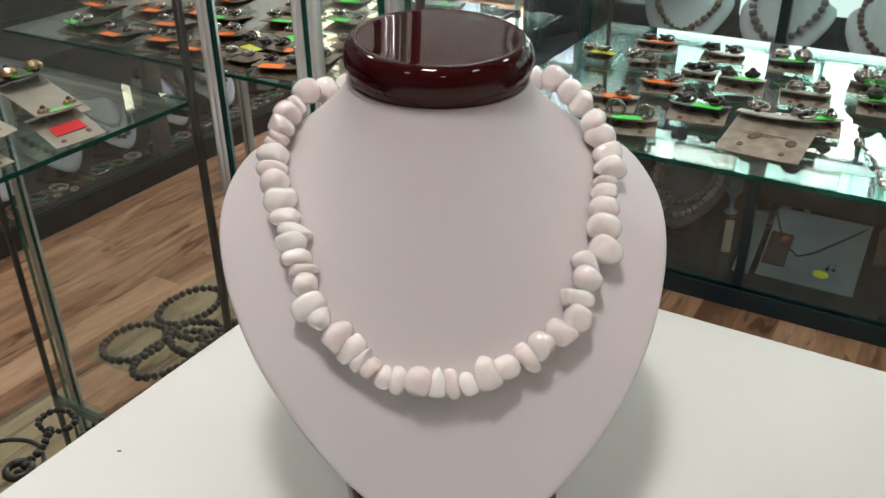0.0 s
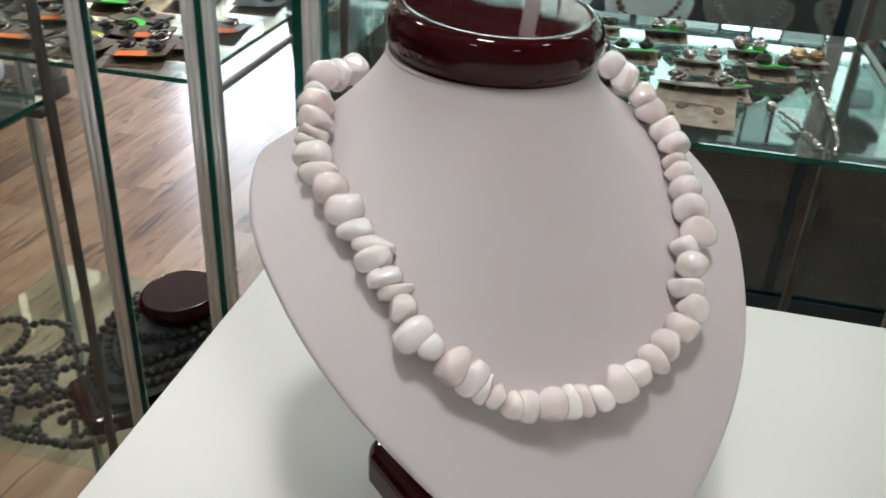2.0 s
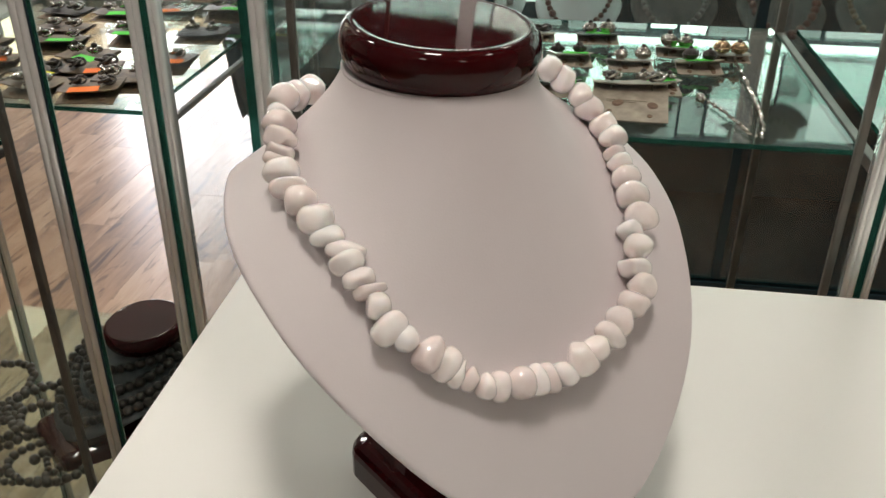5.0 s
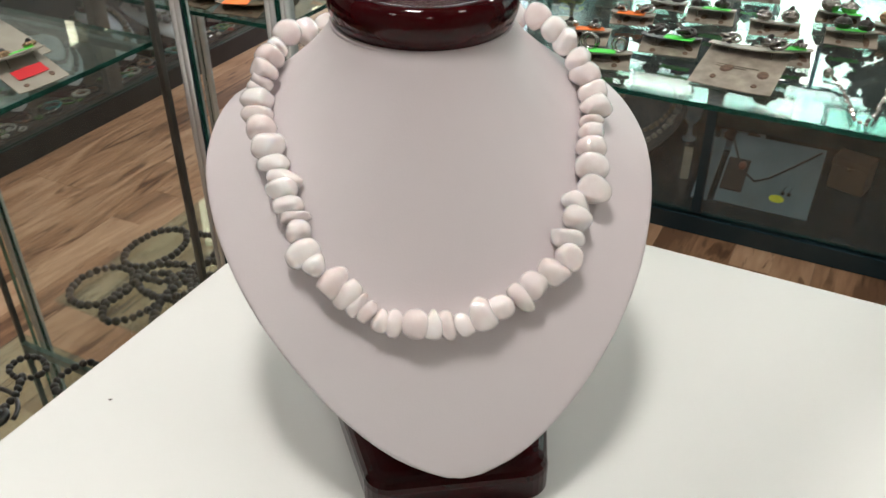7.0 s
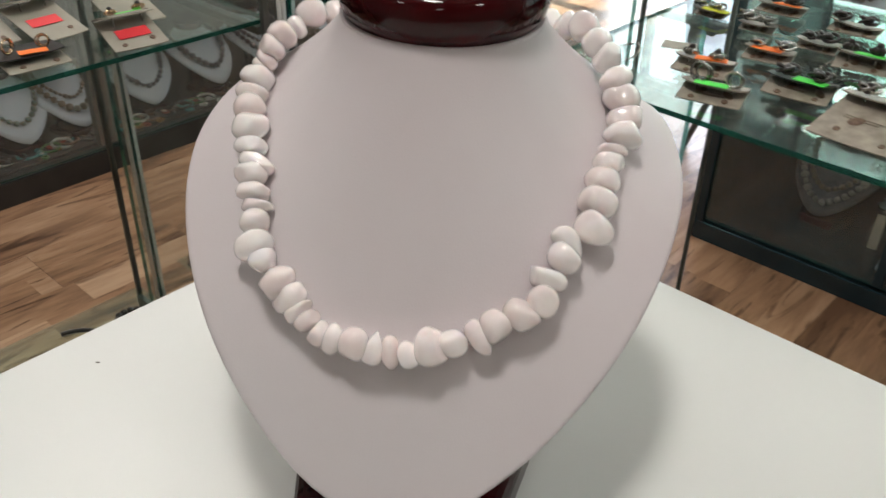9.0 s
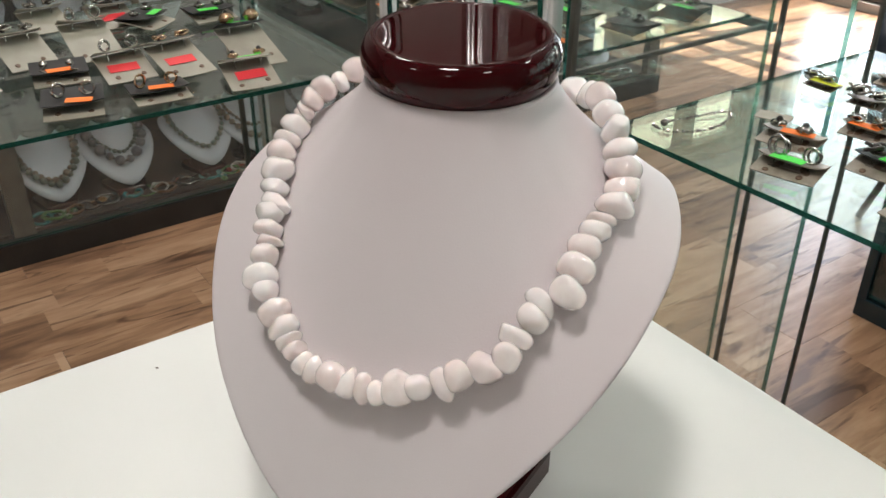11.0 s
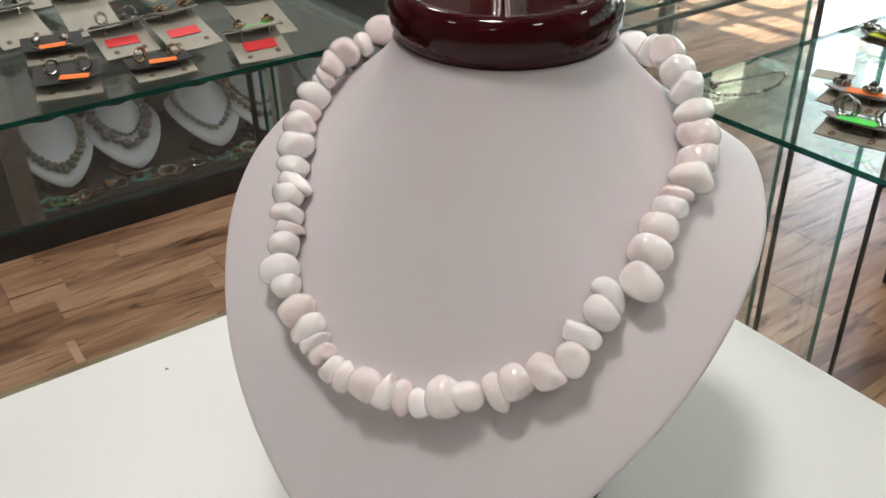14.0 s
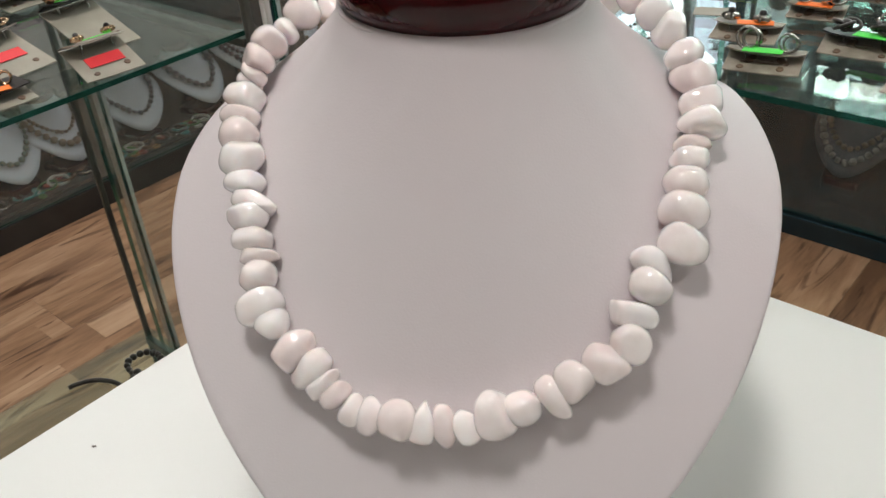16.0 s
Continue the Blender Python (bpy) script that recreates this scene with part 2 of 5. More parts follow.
def lathe(profile, segments=48, bm=None):
    """Turns (radius, height) pairs round the z axis."""
    bm = bmesh.new() if bm is None else bm
    rings = []
    for r, z in profile:
        if r < 1e-6:
            rings.append([bm.verts.new((0, 0, z))])
        else:
            rings.append([bm.verts.new((r * math.cos(2 * math.pi * k / segments), r * math.sin(2 * math.pi * k / segments), z)) for k in range(segments)])
    for a, b in zip(rings, rings[1:]):
        for k in range(segments):
            j = (k + 1) % segments
            q = [a[k % len(a)], a[j % len(a)], b[j % len(b)], b[k % len(b)]]
            q = list(dict.fromkeys(q))
            if len(q) > 2:
                bm.faces.new(q)
    bmesh.ops.recalc_face_normals(bm, faces=bm.faces)
    return bm


def tube(points, radius, segments=8, closed=False, bm=None):
    """A round bar along a line of points."""
    bm = bmesh.new() if bm is None else bm
    pts = [Vector(p) for p in points]
    rings = []
    for i, p in enumerate(pts):
        a = pts[i - 1] if i or closed else p
        b = pts[(i + 1) % len(pts)] if i < len(pts) - 1 or closed else p
        d = (b - a).normalized()
        side = d.cross(Vector((0, 0, 1)) if abs(d.z) < 0.9 else Vector((1, 0, 0))).normalized()
        up = side.cross(d)
        rings.append([bm.verts.new(p + radius * (math.cos(2 * math.pi * k / segments) * side + math.sin(2 * math.pi * k / segments) * up)) for k in range(segments)])
    pairs = list(zip(rings, rings[1:])) + ([(rings[-1], rings[0])] if closed else [])
    for a, b in pairs:
        for k in range(segments):
            bm.faces.new([a[k], a[(k + 1) % segments], b[(k + 1) % segments], b[k]])
    if not closed:
        bm.faces.new(rings[0][::-1])
        bm.faces.new(rings[-1])
    bmesh.ops.recalc_face_normals(bm, faces=bm.faces)
    return bm


def ball(r, bm=None, m=None, cuts=2):
    bm = bmesh.new() if bm is None else bm
    bmesh.ops.create_icosphere(bm, subdivisions=cuts, radius=r, matrix=m or Matrix())
    return bm


# ---- the room ----
X0, X1, Y0, Y1, ZC = -3.2, 2.4, -2.6, 4.9, 3.1
floor = tagged(part("floor", box((X0 - 0.2, Y0 - 0.2, -0.12), (X1 + 0.2, Y1 + 0.2, -0.012)), INK), "brown wood-look laminate floor of the shop", "floor", kind="structure")
ceiling = tagged(part("ceiling", box((X0, Y0, ZC), (X1, Y1, ZC + 0.1)), CEILING), "plain white ceiling of the shop", "ceiling", kind="structure")
VY0, VY1, VZ0, VZ1 = 2.50, 4.82, 1.98, 3.04
bm = box((X0 - 0.15, Y0, 0), (X0, VY0, ZC))
box((X0 - 0.15, VY1, 0), (X0, Y1, ZC), bm=bm)
box((X0 - 0.15, VY0, 0), (X0, VY1, VZ0), bm=bm)
box((X0 - 0.15, VY0, VZ1), (X0, VY1, ZC), bm=bm)
tagged(part("wall_west", bm, PLASTER), "taupe plaster wall with high windows above the wall showcase", "wall", kind="structure")
high_window = tagged(new("window_2"), "row of high windows with dark posts of uneven width", "window", kind="structure")
for y0, y1 in ((2.50, 2.54), (2.64, 2.75), (2.92, 3.12), (3.28, 3.42), (3.56, 3.80), (4.24, 4.36), (4.78, 4.82)):
    part("mullion", box((X0 - 0.11, y0, VZ0), (X0 - 0.04, y1, VZ1), 0.004), POST_DARK, high_window)
# unseen panel added to cut the cream glow to a short strip
part("panel", box((X0 - 0.10, VY0 + 0.04, VZ0 + 0.21), (X0 - 0.05, 3.12, VZ1), 0.003), POST_DARK, high_window, "dark infill panel")
for z in (VZ0 + 0.02, VZ1 - 0.02):
    part("rail", box((X0 - 0.115, VY0, z - 0.02), (X0 - 0.035, VY1, z + 0.02), 0.004), POST_DARK, high_window)
# an added sheet that glows by itself; no sun falls on it
tagged(part("backdrop", box((X0 - 1.3, VY0 - 1.5, VZ0 - 1.0), (X0 - 1.25, VY1 + 1.5, VZ1 + 1.6)), CREAM_GLOW), "glowing cream sheet outside, added in place of a sunlit house front", "backdrop", kind="structure")
tagged(part("wall_east", box((X1, Y0, 0), (X1 + 0.15, Y1, ZC)), PLASTER), "taupe plaster wall closing the shop", "wall", kind="structure")
tagged(part("wall_south", box((X0, Y0 - 0.15, 0), (X1, Y0, ZC)), PLASTER), "taupe plaster wall behind the counter", "wall", kind="structure")
WX0, WX1, WZ0, WZ1 = -3.05, -0.95, 0.05, 2.95
bm = box((X0, Y1, 0), (WX0, Y1 + 0.15, ZC))
box((WX1, Y1, 0), (X1, Y1 + 0.15, ZC), bm=bm)
box((WX0, Y1, WZ1), (WX1, Y1 + 0.15, ZC), bm=bm)
box((WX0, Y1, -0.01), (WX1, Y1 + 0.15, WZ0), bm=bm)
tagged(part("wall_north", bm, PLASTER), "taupe plaster wall with the tall shop window", "wall", kind="structure")
window = tagged(new("window_1"), "tall shop window with dark metal mullions, some added to break up its reflection", "window", kind="structure")
# more bars of uneven width than known, added to mottle the window's reflection
for x, half in ((WX0 + 0.03, 0.03), (-2.66, 0.02), (-2.35, 0.03), (-1.98, 0.045), (-1.65, 0.03), (-1.36, 0.05), (-1.12, 0.025), (WX1 - 0.03, 0.03)):
    part("mullion", box((x - half, Y1 + 0.03, WZ0), (x + half, Y1 + 0.10, WZ1), 0.004), POST_DARK, window)
for z in (WZ0 + 0.03, 2.05, 2.46, WZ1 - 0.03):
    part("rail", box((WX0 + 0.06, Y1 + 0.035, z - 0.025), (WX1 - 0.06, Y1 + 0.095, z + 0.025), 0.004), POST_DARK, window)
tagged(part("ground", box((-30, Y1 + 0.16, -0.3), (30, 40, -0.05)), noisy("paving", (0.3, 0.29, 0.27), (0.38, 0.37, 0.35), 2.0, 0.8)), "pale paving outside the shop window", "ground", kind="structure")
# two area lamps added in the opening as daylight: strong below, dimmer above
area("window_daylight", ((WX0 + WX1) / 2, Y1 + 0.125, 0.70), ((WX0 + WX1) / 2, 0, 0.70), 2.04, 1.20, 95.0, (0.90, 0.91, 1.0))
area("window_daylight", ((WX0 + WX1) / 2, Y1 + 0.125, 2.12), ((WX0 + WX1) / 2, 0, 2.12), 2.04, 1.60, 34.0, (0.86, 0.91, 1.0))

# ceiling lamps: one small bright panel over the table, unseen fill lamps added round it
def ceiling_lamp(r, label, group=""):
    root = tagged(new("ceiling_light"), label, "light", group)
    bm = box((-r - 0.01, -r - 0.01, -0.03), (-r + 0.01, r + 0.01, 0))
    box((r - 0.01, -r - 0.01, -0.03), (r + 0.01, r + 0.01, 0), bm=bm)
    box((-r + 0.01, -r - 0.01, -0.03), (r - 0.01, -r + 0.01, 0), bm=bm)
    box((-r + 0.01, r - 0.01, -0.03), (r - 0.01, r + 0.01, 0), bm=bm)
    part("frame", bm, CHROME, root)
    part("diffuser", box((-r + 0.01, -r + 0.01, -0.022), (r - 0.01, r - 0.01, -0.016)), TUBE, root)
    return root


key = ceiling_lamp(0.165, "small square white ceiling lamp over the display table")
key.matrix_basis = pose(-0.24, 0.08, ZC - 0.001)
area("panel_light", (-0.24, 0.08, ZC - 0.04), (-0.24, 0.0801, 0), 0.31, 0.31, 26.0, (1.0, 0.955, 0.91))
lamp = None
# added fill: places and watts set to brighten table, chest, floor and shelves
for x, y, watts in ((1.2, 0.44, 5.0), (-0.60, -1.4, 2.5), (1.2, -1.4, 2.0), (-1.95, 0.8, 25.0), (-1.75, 2.6, 18.0), (0.6, 2.1, 16.0)):
    if lamp is None:
        lamp = ceiling_lamp(0.15, "unseen square ceiling lamp with metal frame, added as fill light", "ceiling lamps")
        lamp.matrix_basis = pose(x, y, ZC - 0.001)
    else:
        copy_thing(lamp, pose(x, y, ZC - 0.001))
    area("panel_light", (x, y, ZC - 0.04), (x, y + 0.0001, 0), 0.26, 0.26, watts, (1.0, 0.955, 0.91))

# ---- the white table ----
TOP = 0.96
table = tagged(new("display_table"), "white laminate display table with a clean square corner", "table")
part("tabletop", box((-0.395, -0.55, TOP - 0.03), (0.85, 0.539, TOP), 0.0012), TABLE_WHITE, table)
for x, y in ((-0.34, -0.48), (0.79, -0.48), (-0.34, 0.48), (0.79, 0.48)):
    part("leg", box((x - 0.025, y - 0.025, 0), (x + 0.025, y + 0.025, TOP - 0.03), 0.003), TABLE_WHITE, table)
speck = bmesh.new()
bmesh.ops.create_icosphere(speck, subdivisions=1, radius=0.0008, matrix=Matrix.Diagonal((2.0, 0.8, 0.4, 1)))
tagged(part("dust_speck", speck, INK), "tiny dark crumb lying on the white table", "crumb").matrix_basis = pose(-0.3641, 0.2353, TOP + 0.0003, 0, 0, 40)

# ---- the bust ----
# outline of the chest: angle from the front, distance from the neck's axis, height above the table
SHAPE = [(0, 0.1528, 0.0314), (11.45, 0.1521, 0.0450), (22.95, 0.1462, 0.0633), (35.5, 0.1406, 0.0885), (49, 0.1332, 0.1097), (63.6, 0.1257, 0.1315),
         (78, 0.119, 0.1456), (91.3, 0.1113, 0.1555), (103.5, 0.1049, 0.1603), (120, 0.085, 0.158), (145, 0.064, 0.152), (180, 0.056, 0.147)]
NECK_R, NECK_Z, AXIS = 0.047, 0.2075, -0.010
_ang = np.arange(-180, 181, 1.0)


def _smooth(col, width=9):
    y = np.interp(np.abs(_ang), [s[0] for s in SHAPE], [s[col] for s in SHAPE])[:-1]
    k = np.ones(width) / width
    y = np.convolve(np.concatenate([y[-width:], y, y[:width]]), k, "same")[width:-width]
    return np.append(y, y[0])


_R, _Z = _smooth(1), _smooth(2)


def chest(angle, k):
    """The chest's surface: angle in degrees from the front, k from 0 at the neck to 1 at the edge."""
    r1, z1 = np.interp(angle, _ang, _R), np.interp(angle, _ang, _Z)
    r1 += np.interp(-angle, (55, 80, 100, 120, 150), (0.0, 0.0014, 0.0026, 0.0026, 0.0))  # one shoulder is a little fuller
    r = NECK_R + (r1 - NECK_R) * k
    flare = np.interp(abs(angle), (0, 20, 42, 60, 78, 95, 150), (0.0055, 0.0075, 0.0120, 0.0130, 0.0110, 0.0060, 0.002))
    z = NECK_Z + (z1 - NECK_Z) * k - flare * math.sin(math.pi * min(max(k, 0), 1) ** 0.58) + 0.019 * r * math.sin(radians(angle))
    return Vector((r * math.sin(radians(angle)), AXIS + r * math.cos(radians(angle)), z))


def chest_at(a, b):
    r, angle = math.hypot(a, b - AXIS), math.degrees(math.atan2(a, b - AXIS))
    return chest(angle, (r - NECK_R) / (np.interp(angle, _ang, _R) - NECK_R))


def bust_shell(around=120, down=26):
    bm = bmesh.new()
    rings = [[bm.verts.new(chest(-180 + 360 * j / around, i / down)) for j in range(around)] for i in range(down + 1)]
    for a, b in zip(rings, rings[1:]):
        for j in range(around):
            bm.faces.new([a[j], b[j], b[(j + 1) % around], a[(j + 1) % around]])
    bmesh.ops.recalc_face_normals(bm, faces=bm.faces)
    if sum(f.normal.z for f in bm.faces) < 0:
        bmesh.ops.reverse_faces(bm, faces=bm.faces)
    return bm


def cap_mesh():
    prof = [(0.0, 0.0), (0.0425, 0.0), (0.0446, 0.0010), (0.0465, 0.0036), (0.0479, 0.0070), (0.0487, 0.0105), (0.0490, 0.0135), (0.0486, 0.0165), (0.0474, 0.0195),
            (0.0457, 0.0217), (0.0440, 0.0229), (0.0426, 0.0233), (0.0416, 0.0231), (0.0409, 0.02302), (0.0400, 0.0230), (0.0360, 0.0230), (0.0200, 0.0230), (0.0, 0.0230)]
    return lathe(prof, 72)


def base_mesh(thick=0.021):
    """A flat foot, wider at the back, with round corners."""
    bm = bmesh.new()
    pts = []
    for cx, cy, a0 in ((0.034, 0.116, 0), (-0.034, 0.116, 90), (-0.053, 0.026, 180), (0.053, 0.026, 270)):
        pts += [(cx + 0.014 * math.cos(radians(a0 + t)), cy + 0.014 * math.sin(radians(a0 + t))) for t in range(0, 91, 15)]
    f = bm.faces.new([bm.verts.new((x, y, 0)) for x, y in pts])
    up = bmesh.ops.extrude_face_region(bm, geom=[f])["geom"]
    for w in up:
        if isinstance(w, bmesh.types.BMVert):
            w.co.z = thick
    bmesh.ops.recalc_face_normals(bm, faces=bm.faces)
    top = [e for e in bm.edges if e.verts[0].co.z > 0.5 * thick and e.verts[1].co.z > 0.5 * thick]
    bmesh.ops.bevel(bm, geom=top, offset=0.008, segments=4, profile=0.5, affect="EDGES")
    return bm


bust = tagged(new("necklace_bust"), "white leatherette bust with dark cherry cap on the white table", "bust")
shell = part("chest", bust_shell(), LEATHER, bust, "white leatherette chest", smooth=True)
solid = shell.modifiers.new("thickness", "SOLIDIFY")
solid.thickness, solid.offset = 0.0075, -1.0
bev = shell.modifiers.new("edge", "BEVEL")
bev.width, bev.segments, bev.limit_method, bev.angle_limit = 0.0020, 3, "ANGLE", radians(50)
cap = part("neck_cap", cap_mesh(), CHERRY, bust, "glossy dark cherry wood cap", smooth=True)
cap.matrix_basis = pose(0, AXIS, NECK_Z - 0.001, -4, -1.2, 0)
part("foot", base_mesh(), CHERRY, bust, "dark cherry wood foot", smooth=False)
stem = bmesh.new()
rows = []
for t in np.linspace(0, 1, 9):
    w, y, z = 0.040 - 0.012 * t, 0.045 - 0.055 * t, 0.019 + 0.165 * t
    rows.append([stem.verts.new((sx * w / 1.0, y + sy * 0.008, z)) for sx, sy in ((-1, -1), (1, -1), (1, 1), (-1, 1))])
for a, b in zip(rows, rows[1:]):
    for k in range(4):
        stem.faces.new([a[k], a[(k + 1) % 4], b[(k + 1) % 4], b[k]])
stem.faces.new(rows[0][::-1])
stem.faces.new(rows[-1])
bmesh.ops.recalc_face_normals(stem, faces=stem.faces)
part("stem", stem, CHERRY, bust)
trim = part("neck_trim", tube([((NECK_R - 0.0004) * math.cos(t), (NECK_R - 0.0004) * math.sin(t), 0) for t in np.linspace(0, 2 * math.pi, 73)[:-1]], 0.0012, 8, True), LEATHER, bust, "white piping under the cap", smooth=True)
trim.matrix_basis = pose(0, AXIS, NECK_Z - 0.0006, -2, -1.2, 0)
BUST = pose(-0.221, 0.3665, TOP, 0, 0, 34.67 + 180)
bust.matrix_basis = BUST

# ---- the white stone necklace ----
# place on the chest (across, forward), width across and length along the string in mm, turn of the long side in degrees, taper, lift in mm
STONES_BACK = [(44.3, -49.9, 15, 13, 110, -0.2, 6), (55.7, -42.8, 17, 11.5, 94, 0.15, 4.6), (64.7, -31.7, 16, 14, 102, -0.2, 5), (71.1, -25.4, 14, 8, 112, -0.3, 2.6), (74.6, -16.2, 17, 12, 114, 0, 2.4), (77.6, -8.7, 18, 10, 124, 0, 3),
    (80.7, -5.8, 17, 6.5, 127, -0.1, 2.7), (83.6, -4.6, 14, 6.9, 138, 0, 0.4), (83.8, 3.4, 17.9, 11.1, 143, 0.1, 0), (84.2, 12.1, 18.7, 8.2, 151, 0, 0), (81.5, 21.7, 16.4, 11.9, 151, 0, 0)]
STONES_NEAR = [(79, 31.5, 17.8, 13.5, 156, 0.1, 0), (77.5, 39.7, 17.2, 8.7, 154, 0, 0), (72.3, 47.4, 19.3, 8.6, 147, -0.45, -0.5), (73.5, 51.3, 17.1, 9.7, 168, 0, 0.4), (71.3, 58, 15.9, 8.5, 168, 0, 0), (68.4, 63.2, 16.2, 5.6, 165, -0.2, 0),
    (67.3, 68.9, 12.9, 10.9, 161, 0, 0), (65.8, 76.5, 18.7, 11.7, -177, -0.05, 0), (61.2, 81.2, 12.5, 10.2, -167, 0, 0), (53.2, 87.1, 18, 11.5, -145, -0.15, 0), (47.6, 91.6, 17.4, 9.3, -149, -0.1, 0)]
STONES_FRONT = [(43.3, 94.8, 14.7, 6.3, -141, -0.35, 0), (38.9, 97.5, 12.5, 6.3, -135, 0, 0), (33.2, 100.5, 12.7, 7.9, -113, -0.3, 0), (27.1, 101.8, 14.8, 7.9, -102, -0.1, 0), (18.3, 102.2, 15.7, 11.7, -94, 0, 0), (10.2, 102.2, 15.7, 8.4, -103, -0.42, 0.5),
    (3, 102.3, 15.8, 7.4, 96, 0.1, 0), (-5.3, 102.3, 12.8, 8.5, 104, 0.15, 0), (-14, 100.4, 17.9, 12, 104, 0.1, 0.5), (-22.9, 99.4, 12.8, 11.2, 103, 0, 0), (-32.7, 96.9, 17.6, 8.5, 132, 0, 0)]
STONES_FAR = [(-38, 93.2, 15.3, 12.4, 139, 0, 0.3), (-48.4, 88.7, 17.3, 11.9, 143, -0.05, 0), (-56.5, 84.1, 15, 12, 162, 0, 0), (-57.9, 77.9, 17.5, 8.7, 178, 0, 0), (-62.7, 70.7, 16.1, 11.3, 176, 0.05, 0.4), (-64.4, 65.1, 17.7, 8.5, 151, -0.35, -0.5),
    (-74.0, 57.8, 18.6, 12.4, 168, -0.22, 0), (-74.4, 48.5, 18.4, 12.5, -167, 0, 0), (-75.4, 40.2, 17.1, 11.5, -161, 0, 0), (-78.4, 31.8, 16.3, 9.2, -159, 0, 0), (-79.6, 25.6, 14.9, 6, -156, 0, 0)]
STONES_NECK = [(-82.3, 17.3, 20.6, 11.6, -146, 0.1, 0.5), (-83.5, 7.3, 19.3, 11.2, -142, 0, 0), (-81, -2.3, 19.9, 14.1, -138, 0, 0), (-76.2, -8.3, 21, 10.2, -126, -0.2, 2.8), (-70.7, -16.1, 17.5, 12.5, -120, 0, 2.3), (-65, -20.9, 17.5, 11.6, -114, 0, 3.3),
    (-58.8, -29.8, 17, 13, -114, -0.2, 3.9), (-50.7, -39.9, 15, 12, -98, 0.1, 3.4), (-42, -48, 16, 13, -105, -0.15, 3.6)]


def pebble(w, l, h, seed, taper):
    """A tumbled stone: a rounded block with soft worn flats, w across, l along, h high; taper narrows (-) one end."""
    rng = random.Random(seed)
    bm = bmesh.new()
    bmesh.ops.create_icosphere(bm, subdivisions=4, radius=1.0)
    cuts = []
    for _ in range(rng.randint(3, 6)):
        d = Vector((rng.gauss(0, 1), rng.gauss(0, 1), rng.gauss(0, 0.8))).normalized()
        cuts.append((d, rng.uniform(0.68, 0.92)))
    square = rng.uniform(2.2, 2.9)
    off = Vector((rng.uniform(0, 50), rng.uniform(0, 50), 0))
    narrow, skew = taper + rng.uniform(-0.17, 0.17), rng.uniform(-0.08, 0.08)
    for q in bm.verts:
        p = q.co.copy()
        p = p / (abs(p.x) ** square + abs(p.y) ** square + abs(p.z) ** square) ** (1 / square)
        for d, far in cuts:
            s = p.dot(d)
            if s > far:
                p -= d * (s - far) * 0.74
        p *= 1 + 0.06 * noise.noise(p * 1.4 + off) + 0.02 * noise.noise(p * 4.0 + off)
        p.y = p.y * (1 + narrow * p.x) + skew * p.x
        p.z *= 1 + 0.45 * narrow * p.x
        q.co = Vector((p.x * w / 2, p.y * l / 2, p.z * h / 2))
    for _ in range(4):
        bmesh.ops.smooth_vert(bm, verts=bm.verts, factor=0.5, use_axis_x=True, use_axis_y=True, use_axis_z=True)
    lo = [min(v.co[i] for v in bm.verts) for i in range(3)]
    hi = [max(v.co[i] for v in bm.verts) for i in range(3)]
    for q in bm.verts:
        for i, s in enumerate((w, l, h)):
            q.co[i] = (q.co[i] - (lo[i] + hi[i]) / 2) * s / (hi[i] - lo[i])
    return bm


necklace = tagged(new("stone_necklace"), "necklace of chunky polished white stones lying on the white bust", "necklace")
necklace.matrix_basis = BUST
string = []
for i, (a, b, w, l, turn, taper, lift) in enumerate(STONES_BACK + STONES_NEAR + STONES_FRONT + STONES_FAR + STONES_NECK):
    a, b, w, l, lift = a / 1000, b / 1000, w * 0.93 / 1000, l * 1.05 / 1000, lift / 1000
    p = chest_at(a, b)
    nx = chest_at(a + 0.002, b) - chest_at(a - 0.002, b)
    ny = chest_at(a, b + 0.002) - chest_at(a, b - 0.002)
    up = nx.cross(ny).normalized()
    if up.z < 0:
        up = -up
    long = (nx.normalized() * math.cos(radians(turn)) + (chest_at(a, b + 0.002) - chest_at(a, b - 0.002)).normalized() * math.sin(radians(turn)))
    long = (long - up * long.dot(up)).normalized()
    side = up.cross(long)
    h = min(0.0148, 0.6 * l + 0.0072)
    at = p + up * (0.5 * h - 0.0006 + lift)
    string.append(at)
    ob = part("bead", pebble(w, l * 1.06, h, 100 + i, taper), STONE, necklace, smooth=True)
    ob.matrix_basis = Matrix((( *long, 0), (*side, 0), (*up, 0), (0, 0, 0, 1))).transposed()
    ob.matrix_basis = Matrix.Translation(at) @ ob.matrix_basis.to_3x3().to_4x4() @ pose(0, 0, 0, random.uniform(-9, 9), random.uniform(-5, 5), 0)
part("string", tube(string, 0.0006, 6), CARD_WHITE, necklace)

# ---- glass showcases round the table ----
SHELF, LOW = 1.045, 0.58


def pane(name, lo, hi, label, clear=None, edge=None):
    """A glass sheet with green edges: the two large faces clear, the narrow ones green."""
    bm = box(lo, hi)
    size = [abs(b - a) for a, b in zip(lo, hi)]
    thin = size.index(min(size))
    bm.normal_update()
    for f in bm.faces:
        if abs(f.normal[thin]) < 0.5:
            f.material_index = 1
    return part(name, bm, [clear or GLASS, edge or FRAME_GREEN], None, label)


def rod(x, y, z0, z1, w=0.010, d=None, mat=None, name="post", parent=None):
    d = d or w
    return part(name, box((x - w / 2, y - d / 2, z0), (x + w / 2, y + d / 2, z1), 0.0015), mat or POST_DARK, parent)


